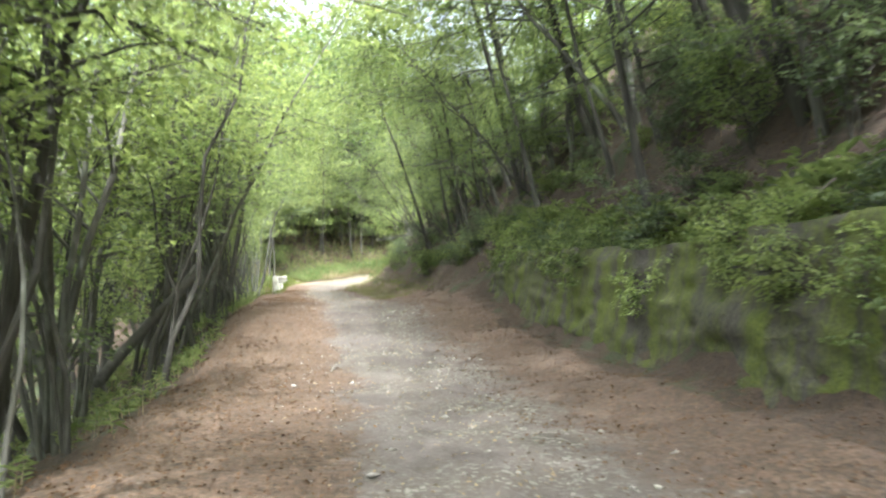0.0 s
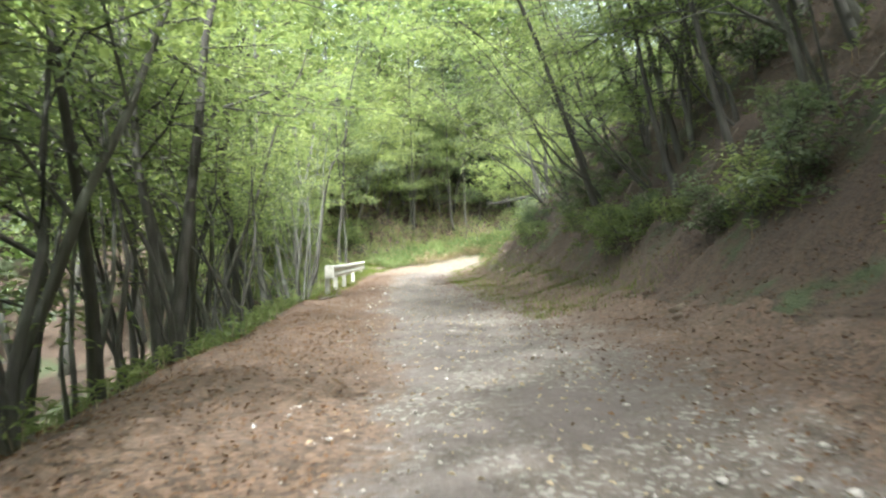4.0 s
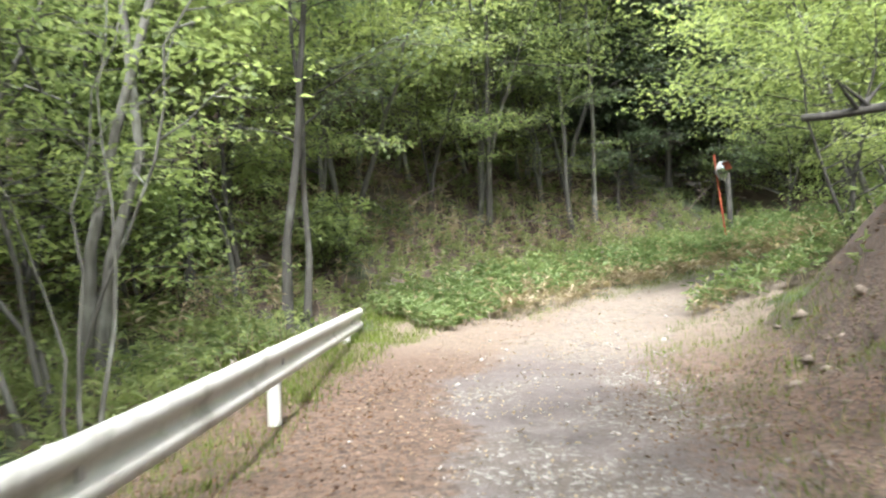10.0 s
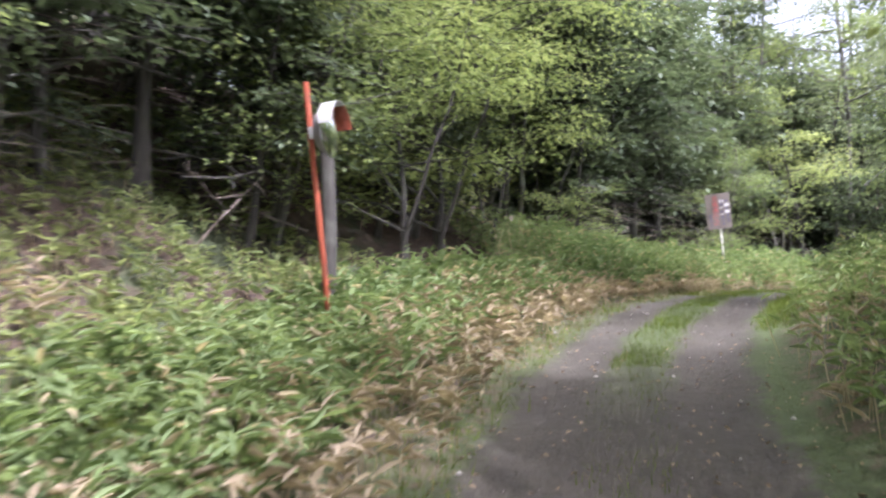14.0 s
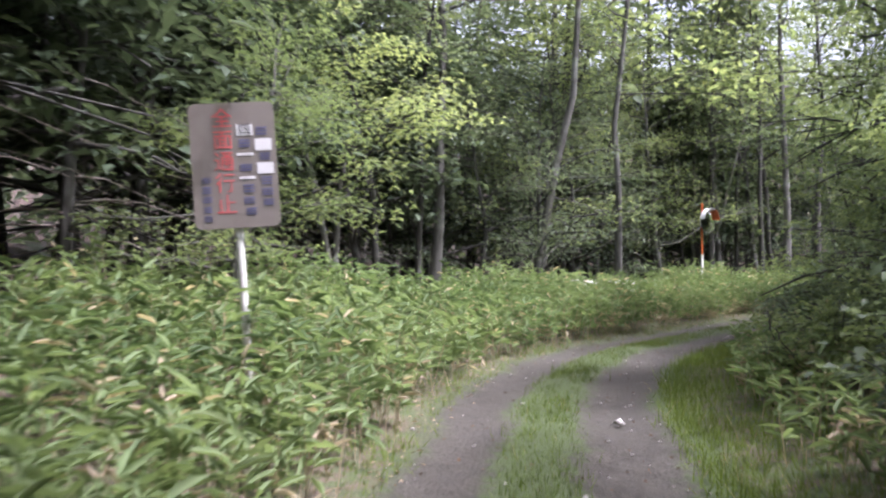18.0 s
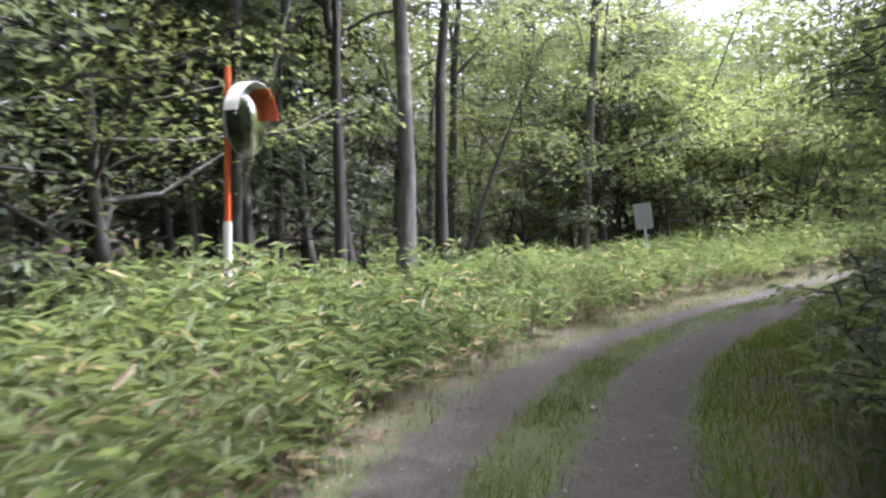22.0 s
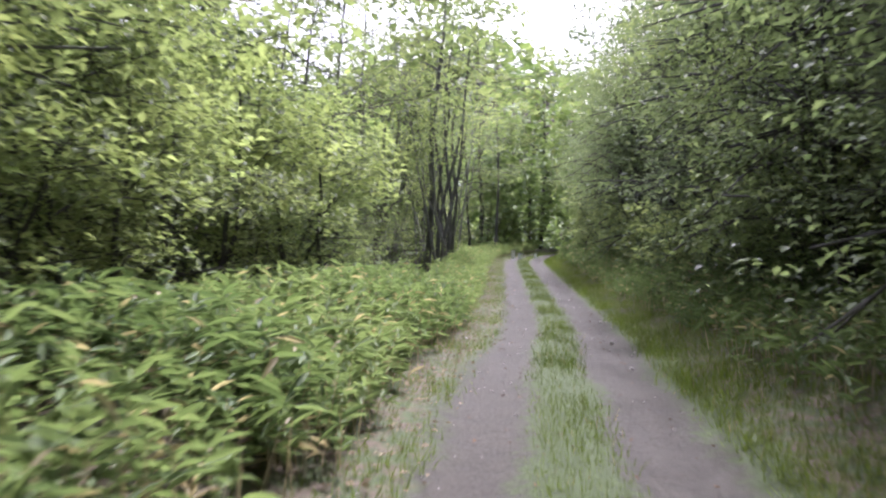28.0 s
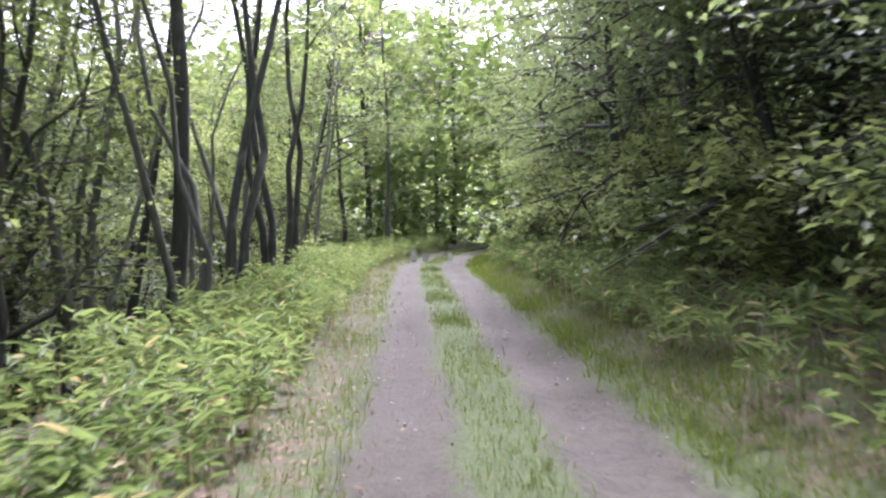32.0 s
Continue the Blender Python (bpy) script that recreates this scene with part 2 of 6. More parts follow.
    c = m.mix(m.math("MULTIPLY", g, 0.97), c, m.ramp(m.noise(30.0, 3.0), [(0.3, (0.024, 0.037, 0.0085)), (0.7, (0.055, 0.082, 0.018))]))
    straw = m.math("MULTIPLY", m.math("MULTIPLY", m.math("MAXIMUM", m.span(wob, -0.5, -0.8), m.span(wob, 1.65, 1.95)), late), m.span(m.math("ADD", mid, m.math("MULTIPLY", fine, 0.5)), 0.66, 0.86))
    c = m.mix(straw, c, m.ramp(fine, [(0.3, (0.05, 0.036, 0.024)), (0.7, (0.12, 0.09, 0.058))]))
    m.base(c)
    m.bump(m.math("ADD", m.math("MULTIPLY", fine, 0.6), m.math("ADD", mid, m.math("MULTIPLY", vo.outputs["Distance"], 0.5))), 0.8, 0.03)
    return m.m


ROAD = road_material()


def plain(name, colour, rough=0.6, metal=0.0, grime=(0.2, 0.17, 0.12), amount=0.5, scale=3.0):
    m = Mat(name, rough, metal)
    a, b = m.noise(scale, 5.0, None, 0.65), m.noise(scale * 9, 3.0)
    c = m.mix(m.math("MULTIPLY", m.span(a, 0.45, 0.75), amount), colour, grime)
    c = m.mix(m.math("MULTIPLY", b, 0.18), c, tuple(0.5 * v for v in colour))
    m.base(c)
    m.bump(b, 0.15, 0.004)
    return m.m


WHITE_PAINT = plain("weathered_white_paint", (0.74, 0.74, 0.7), 0.45, 0.0, (0.3, 0.29, 0.24), 0.55, 2.2)
RAIL_PAINT = plain("dirty_white_rail_paint", (0.5, 0.5, 0.455), 0.5, 0.0, (0.19, 0.18, 0.14), 0.75, 2.6)
ORANGE_PAINT = plain("faded_orange_paint", (0.6, 0.115, 0.025), 0.45, 0.0, (0.28, 0.085, 0.045), 0.5, 4.0)
GALVANISED = plain("dull_galvanised_steel", (0.42, 0.43, 0.43), 0.5, 0.6, (0.25, 0.24, 0.22), 0.5, 4.0)
# Darkened copy of the orange: shade at the first mirror put into colour.
SHADED_ORANGE = plain("shaded_orange_paint", (0.27, 0.058, 0.024), 0.6, 0.0, (0.13, 0.06, 0.04), 0.7, 4.0)
SIGN_FACE = plain("faded_sign_board", (0.138, 0.12, 0.102), 0.55, 0.0, (0.11, 0.09, 0.072), 0.7, 5.0)
SIGN_GREY = plain("pale_grey_board", (0.3, 0.31, 0.3), 0.5, 0.0, (0.34, 0.35, 0.33), 0.5, 5.0)
SIGN_LIGHT = plain("lighter_board_half", (0.32, 0.33, 0.315), 0.5, 0.0, (0.2, 0.2, 0.185), 0.4, 5.0)
RED_INK = plain("faded_red_letters", (0.42, 0.075, 0.07), 0.6, 0.0, (0.28, 0.14, 0.12), 0.5, 8.0)
BLUE_INK = plain("faded_blue_letters", (0.075, 0.075, 0.14), 0.6, 0.0, (0.15, 0.14, 0.17), 0.5, 8.0)
BLACK_INK = plain("black_letters", (0.02, 0.02, 0.02), 0.6, 0.0, (0.1, 0.1, 0.1), 0.3, 8.0)
STICKER = plain("white_sticker", (0.5, 0.5, 0.49), 0.5, 0.0, (0.5, 0.5, 0.46), 0.3, 8.0)
STONE = plain("track_stone", (0.3, 0.285, 0.26), 0.9, 0.0, (0.16, 0.14, 0.12), 0.6, 6.0)
BANK_STONE = plain("earthy_bank_stone", (0.13, 0.105, 0.08), 0.9, 0.0, (0.08, 0.06, 0.045), 0.6, 6.0)
mirror_glass = Mat("mirror_glass", 0.04, 1.0)
mirror_glass.base((0.82, 0.84, 0.84))
MIRROR = mirror_glass.m


def moss_wall_material():
    m = Mat("mossy_rock_face", 0.95)
    p = m.place()
    mp = m.n("Mapping")
    mp.inputs["Scale"].default_value = (2.4, 2.4, 0.22)
    m.l(p, mp.inputs[0])
    streak = m.noise(1.0, 5.0, mp.outputs[0], 0.6)
    f = m.noise(14.0, 5.0, None, 0.7)
    rock = m.ramp(f, [(0.3, (0.028, 0.025, 0.021)), (0.7, (0.1, 0.088, 0.074))])
    moss = m.ramp(m.noise(26.0, 4.0), [(0.3, (0.045, 0.06, 0.01)), (0.75, (0.14, 0.165, 0.025))])
    c = m.mix(m.span(m.math("ADD", streak, m.math("MULTIPLY", f, 0.3)), 0.53, 0.77), rock, moss)
    m.base(c)
    m.bump(m.math("ADD", f, streak), 0.8, 0.06)
    return m.m


MOSS_WALL = moss_wall_material()

# ---- helpers for meshes ----
def mesh_of(name, verts, faces, material=None, smooth=False):
    """A mesh from arrays; faces are rows of equal length."""
    me = bpy.data.meshes.new(name)
    v, f = np.asarray(verts, np.float32), np.asarray(faces, np.int32)
    me.vertices.add(len(v))
    me.vertices.foreach_set("co", v.ravel())
    me.loops.add(f.size)
    me.loops.foreach_set("vertex_index", f.ravel())
    me.polygons.add(len(f))
    me.polygons.foreach_set("loop_start", np.arange(len(f), dtype=np.int32) * f.shape[1])
    if smooth:
        me.polygons.foreach_set("use_smooth", np.ones(len(f), bool))
    me.update(calc_edges=True)
    if material:
        me.materials.append(material)
    return me


def part(name, bm, material, parent, label="", smooth=False):
    """Links a bmesh, or a mesh, as one mesh object under a thing or a part."""
    if isinstance(bm, bpy.types.Mesh):
        me = bm
    else:
        me = bpy.data.meshes.new(name)
        bm.to_mesh(me)
        bm.free()
        if smooth:
            me.polygons.foreach_set("use_smooth", np.ones(len(me.polygons), bool))
    if material and not me.materials:
        me.materials.append(material)
    ob = new(name, me)
    ob.parent = parent
    return tagged(ob, label)


def tubes(lines, sides=6):
    """Tapered tubes: each line is points and radii."""
    V, F, n = [], [], 0
    ang = np.linspace(0, 2 * np.pi, sides, endpoint=False)
    for pts, rad in lines:
        p = np.asarray(pts, float)
        t = np.gradient(p, axis=0)
        t /= np.linalg.norm(t, axis=1)[:, None] + 1e-9
        ref = np.where(np.abs(t[:, 2:3]) > 0.9, [[1.0, 0, 0]], [[0, 0, 1.0]])
        u = np.cross(t, ref)
        u /= np.linalg.norm(u, axis=1)[:, None] + 1e-9
        w = np.cross(t, u)
        r = np.asarray(rad)[:, None, None]
        ring = p[:, None] + r * (np.cos(ang)[None, :, None] * u[:, None] + np.sin(ang)[None, :, None] * w[:, None])
        V.append(ring.reshape(-1, 3))
        i = np.arange(len(p) - 1)[:, None] * sides + n
        j = np.arange(sides)[None]
        k = (np.arange(sides)[None] + 1) % sides
        F.append(np.stack([i + j, i + k, i + sides + k, i + sides + j], -1).reshape(-1, 4))
        n += len(p) * sides
    return np.concatenate(V), np.concatenate(F)


def unit(v):
    return v / (np.linalg.norm(v, axis=-1, keepdims=True) + 1e-9)


def leaves(base, along, up, length, width, fold=0.25, fine=False, droop=0.0):
    """Leaf blades, folded on the midrib. fine: a lance shape of two quads, else a diamond of two triangles."""
    a, side = unit(along), unit(np.cross(along, up))
    nrm = np.cross(side, a)
    L, W = np.asarray(length)[:, None], np.asarray(width)[:, None]
    n = len(base)
    if fine:
        pts = [base,
               base + a * L * 0.3 + side * W * 0.5 + nrm * W * fold, base + a * L * 0.65 + side * W * 0.42 + nrm * (W * fold - droop * L * 0.3),
               base + a * L - nrm * droop * L,
               base + a * L * 0.65 - side * W * 0.42 + nrm * (W * fold - droop * L * 0.3), base + a * L * 0.3 - side * W * 0.5 + nrm * W * fold]
        idx = np.array([[0, 3, 2, 1], [0, 5, 4, 3]])
    else:
        pts = [base, base + a * L * 0.45 + side * W * 0.5 + nrm * W * fold, base + a * L, base + a * L * 0.45 - side * W * 0.5 + nrm * W * fold]
        idx = np.array([[0, 2, 1], [0, 3, 2]])
    V = np.stack(pts, 1).reshape(-1, 3)
    F = (np.arange(n)[:, None, None] * len(pts) + idx[None]).reshape(-1, idx.shape[1])
    return V, F


def joined(pieces):
    V, F, n = [], [], 0
    for v, f in pieces:
        V.append(v)
        F.append(f + n)
        n += len(v)
    return np.concatenate(V), np.concatenate(F)


def thing(name, label, category, where=(0, 0, 0), group="", kind=""):
    ob = new(name)
    ob.empty_display_size = 0.2
    ob.location = where
    return tagged(ob, label, category, group, kind)


# ---- the track's line and the lie of the land ----
CAMERA_HEIGHT = 1.45
_p = np.array(PATH)


def _hermite(tt, xs, ys):
    """A smooth curve through uneven samples."""
    m = np.gradient(ys, xs)
    k = np.clip(np.searchsorted(xs, tt) - 1, 0, len(xs) - 2)
    h = xs[k + 1] - xs[k]
    u = (tt - xs[k]) / h
    return ((1 + 2 * u) * (1 - u) ** 2 * ys[k] + u * (1 - u) ** 2 * h * m[k] + u * u * (3 - 2 * u) * ys[k + 1] + u * u * (u - 1) * h * m[k + 1])


T_LINE = np.arange(-5.0, 42.001, 0.05)
_t = _p[:, 0]
_in = np.clip(T_LINE, 0, 32)
LX, LY, LZ = (_hermite(_in, _t, _p[:, c]) for c in (1, 2, 3))
_before, _after = np.minimum(T_LINE, 0), np.maximum(T_LINE - 32, 0)
LX, LY = LX + _before * 0.45 + _after * 1.53 + np.maximum(_after - 5, 0) ** 2 * -0.25, LY + _before * 4.6 - _after * 4.35
LZ = LZ + _after * 0.43 - CAMERA_HEIGHT
_k = np.hanning(41)
LZ = np.convolve(np.pad(LZ, 20, mode="edge"), _k / _k.sum(), mode="valid")
_w = np.hanning(13)
_tx, _ty = (np.convolve(np.pad(np.gradient(v), 6, mode="edge"), _w / _w.sum(), mode="valid") for v in (LX, LY))
_n = np.hypot(_tx, _ty)
TX, TY = _tx / _n, _ty / _n                      # forward; right is (TY, -TX)
LS = np.concatenate([[0], np.cumsum(np.hypot(np.diff(LX), np.diff(LY)))])
LS -= np.interp(0.0, T_LINE, LS)

# Cross-sections: height over the track at a distance to the right (minus: left), along the drive.
D_AT = np.array([-60, -40, -20, -10, -6, -4, -2.6, -2.0, -1.4, -1.0, 0, 1.7, 2.2, 3, 4, 5, 6, 8, 12, 20, 40, 60.0])
SECTIONS = [
    (-5, [8, -8, -9, -4.6, -2.2, -1.0, -0.2, 0, 0, 0, 0, 0, 0, 0.05, 0.2, 2.3, 3.4, 6.2, 10.5, 12, 15, 15]),
    (5.0, [8, -8, -9, -4.6, -2.2, -1.0, -0.2, 0, 0, 0, 0, 0, 0, 0.05, 0.2, 1.9, 3.3, 6.2, 10.5, 12, 15, 15]),
    (6.1, [8, -8, -9, -4.6, -2.2, -1.0, -0.2, 0, 0, 0, 0, 0, 0, 0.1, 0.5, 1.75, 3.2, 6.1, 10.5, 12, 15, 15]),
    (8.0, [9, -6, -8, -4.0, -2.0, -1.0, -0.3, -0.05, 0, 0, 0, 0, 0.02, 0.12, 0.5, 1.55, 2.9, 5.5, 9.5, 13, 14, 14]),
    (10.8, [10, 1, -3, -2.2, -1.5, -0.9, -0.35, -0.05, 0, 0, 0, 0, 0.02, 0.1, 0.6, 1.8, 3.0, 5.4, 8.8, 12, 14, 14]),
    (12.3, [16, 9, 4, 1.6, 0.7, 0.25, 0.1, 0, 0, 0, 0, 0, 0.02, 0.1, 0.6, 1.9, 3.0, 5.2, 8, 11, 14, 14]),
    (14.0, [24, 20, 13, 5.6, 2.4, 0.7, 0.25, 0.1, 0.02, 0, 0, 0, 0.1, 0.4, 0.9, 1.7, 2.6, 4.4, 7, 10, 13, 13]),
    (17.0, [22, 17, 11, 4.8, 2.2, 0.75, 0.4, 0.25, 0.05, 0, 0, 0, 0.15, 0.5, 0.9, 1.4, 2, 3.2, 5.5, 8, 12, 12]),
    (20.0, [15, 8, 4, 1.5, 0.8, 0.55, 0.4, 0.22, 0.04, 0, 0, 0, 0.1, 0.3, 0.6, 1.0, 1.5, 2.5, 4.5, 7, 10, 10]),
    (23.0, [12, 4, -0.2, -0.3, 0.0, 0.3, 0.35, 0.2, 0.04, 0, 0, 0, 0.05, 0.2, 0.5, 0.9, 1.4, 2.4, 4.5, 7, 10, 10]),
    (27.0, [12, 4, -0.8, -0.8, -0.2, 0.25, 0.3, 0.2, 0.04, 0, 0, 0, 0.05, 0.2, 0.4, 0.8, 1.2, 2.2, 4.5, 7, 10, 10]),
    (30.0, [12, 3, -2.4, -2.2, -1.2, -0.2, 0.3, 0.25, 0.05, 0, 0, 0, 0.08, 0.3, 0.6, 0.9, 1.3, 2.2, 4.5, 7, 10, 10]),
    (33.0, [12, 3, -3.0, -2.6, -1.7, -0.8, 0.1, 0.2, 0.05, 0, 0, 0, 0.08, 0.3, 0.6, 0.9, 1.3, 2.2, 4.5, 7, 10, 10]),
    (42.0, [14, 5, -2.4, -2.2, -1.5, -0.7, 0.12, 0.2, 0.05, 0, 0, 0, 0.08, 0.3, 0.6, 0.9, 1.3, 2.2, 4.5, 7, 10, 10]),
]
_st = np.array([s[0] for s in SECTIONS], float)
_sh = np.array([s[1] for s in SECTIONS], float)


def section(t, d):
    """Height over the track's middle, for arrays of drive time and distance to the right."""
    k = np.clip(np.searchsorted(_st, t) - 1, 0, len(_st) - 2)
    u = np.clip((t - _st[k]) / (_st[k + 1] - _st[k]), 0, 1)
    u = u * u * (3 - 2 * u)
    i = np.clip(np.searchsorted(D_AT, d) - 1, 0, len(D_AT) - 2)
    f = np.clip((d - D_AT[i]) / (D_AT[i + 1] - D_AT[i]), 0, 1)
    h = lambda r: _sh[r, i] * (1 - f) + _sh[r, i + 1] * f
    return h(k) * (1 - u) + h(k + 1) * u


def rough(x, y):
    """Gentle unevenness of the ground."""
    return (0.5 * np.sin(0.9 * x + 1.3 * np.sin(0.7 * y)) * np.sin(1.1 * y + 0.8 * np.sin(0.6 * x))
            + 0.3 * np.sin(2.3 * x + 1.7 * y) * np.sin(1.9 * y - 2.1 * x + 1.0) + 0.2 * np.sin(5.1 * x - 3.3 * y) * np.sin(4.3 * y + 2.7 * x))


def nearest(x, y):
    """Drive time and distance to the right of the nearest place on the track."""
    x, y = np.atleast_1d(np.asarray(x, float)), np.atleast_1d(np.asarray(y, float))
    tt, dd = np.empty(len(x)), np.empty(len(x))
    sub = slice(None, None, 4)
    for a in range(0, len(x), 4000):
        q = slice(a, a + 4000)
        i = np.argmin((x[q, None] - LX[None, sub]) ** 2 + (y[q, None] - LY[None, sub]) ** 2, 1) * 4
        ox, oy = x[q] - LX[i], y[q] - LY[i]
        right = ox * TY[i] - oy * TX[i]
        tt[q], dd[q] = T_LINE[i], np.where(right < 0, -1, 1) * np.hypot(ox, oy)
    return tt, dd


def land(t, d):
    """Place on the ground at drive time t, d metres to the right."""
    t, d = np.broadcast_arrays(np.atleast_1d(np.asarray(t, float)), np.atleast_1d(np.asarray(d, float)))
    g = lambda v: np.interp(t, T_LINE, v)
    x, y = g(LX) + d * g(TY), g(LY) - d * g(TX)
    off = np.clip((np.abs(d - 0.4) - 1.5) / 3, 0, 1)
    return np.stack([x, y, g(LZ) + section(t, d) + off * 0.35 * rough(x, y)], -1)


def ground_z(x, y):
    t, d = nearest(x, y)
    off = np.clip((np.abs(d - 0.4) - 1.5) / 3, 0, 1)
    return np.interp(t, T_LINE, LZ) + section(t, d) + off * 0.35 * rough(np.atleast_1d(x), np.atleast_1d(y))


def wander(t):
    """How far the wheel tracks stray to the right of their usual line."""
    return np.interp(t, [15, 17, 19, 20.5, 22.5, 24, 25.7, 27.3, 29.5, 31, 42], [0.05, 0.0, -0.22, -0.37, -0.47, -0.37, -0.12, 0.0, 0.08, 0.18, 0.12])


def strip(name, ts, ds, material, lift=0.0, relief=None):
    """A sheet along the track between two distances, with the track's own coordinates."""
    T, D = np.meshgrid(ts, ds, indexing="ij")
    P = land(T.ravel(), D.ravel())
    P[:, 2] += lift
    if relief is not None:
        P[:, 2] += relief(P[:, 0], P[:, 1], T.ravel(), D.ravel())
    m = len(ds)
    i, j = np.meshgrid(np.arange(len(ts) - 1), np.arange(m - 1), indexing="ij")
    a = (i * m + j).ravel()
    me = mesh_of(name, P, np.stack([a, a + 1, a + m + 1, a + m], -1), material, True)
    uv = me.uv_layers.new(name="track")
    loops = np.empty(len(me.loops), np.int32)
    me.loops.foreach_get("vertex_index", loops)
    co = np.stack([D.ravel() - wander(T.ravel()), np.interp(T.ravel(), T_LINE, LS)], -1)[loops]
    uv.data.foreach_set("uv", co.ravel().astype(np.float32))
    return tagged(new(name, me), kind="structure")


def track_relief(x, y, t, d):
    d = d - wander(t)
    ruts = np.exp(-((d + 0.28) / 0.3) ** 2) + np.exp(-((d - 1.1) / 0.3) ** 2)
    late = np.clip((t - 13) / 2, 0, 1)
    crown = np.exp(-((d - 0.41) / 0.28) ** 2)
    grain = 0.012 * np.sin(9 * x + 5 * np.sin(7 * y)) * np.sin(11 * y + 3 * np.sin(8 * x)) + 0.02 * np.sin(2.1 * x + y) * np.sin(1.7 * y - 0.6 * x)
    rim = 0.03 * np.clip((np.abs(d - 0.5) - 2.85) / 0.25, 0, 1)
    return -rim - ruts * (0.02 + 0.03 * late) + crown * 0.03 * late + grain


def bank_relief(x, y, t, d):
    return np.clip((np.abs(d - 0.5) - 2.9) / 1.2, 0, 1) * (0.05 * np.sin(4.1 * x + 3 * np.sin(2.2 * y)) * np.sin(5.3 * y + 2 * np.sin(3.1 * x)) + 0.03 * np.sin(11 * x + 2 * y) * np.sin(9 * y - 4 * x))


ts_fine = np.arange(-4, 41.5, 0.06)
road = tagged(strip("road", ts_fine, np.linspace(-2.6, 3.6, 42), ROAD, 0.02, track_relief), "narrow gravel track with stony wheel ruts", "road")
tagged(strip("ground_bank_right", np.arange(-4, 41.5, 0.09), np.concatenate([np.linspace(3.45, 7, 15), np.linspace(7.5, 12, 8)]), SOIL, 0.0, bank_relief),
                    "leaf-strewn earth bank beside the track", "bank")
tagged(strip("ground_bank_left", np.arange(-4, 41.5, 0.09), np.concatenate([np.linspace(-11, -7, 7), np.linspace(-6.5, -2.45, 16)]), SOIL_GREEN, 0.0, bank_relief),
                   "mossy sloping forest floor beside the track", "bank")

# One sheet of ground out to the horizon; near the track it lies under the finer strips.
_ax = np.concatenate([[-2500, -900, -400, -220, -140], np.arange(-90, 171, 2.0), [220, 300, 500, 1000, 2600]])
_ay = np.concatenate([[-2500, -900, -400, -250, -170], np.arange(-110, 161, 2.0), [220, 300, 500, 1000, 2600]])
_X, _Y = np.meshgrid(_ax, _ay, indexing="ij")
_T, _D = nearest(_X.ravel(), _Y.ravel())
_Z = ground_z(_X.ravel(), _Y.ravel()) - 0.6 * np.clip((12.5 - np.abs(_D)) / 1.5, 0, 1)
_i, _j = np.meshgrid(np.arange(len(_ax) - 1), np.arange(len(_ay) - 1), indexing="ij")
_q = (_i * len(_ay) + _j).ravel()
ground = tagged(new("ground", mesh_of("ground", np.stack([_X.ravel(), _Y.ravel(), _Z], -1), np.stack([_q, _q + len(_ay), _q + len(_ay) + 1, _q + 1], -1), SOIL_GREEN, True)),
                "forest floor with old leaves and moss", "ground", kind="structure")

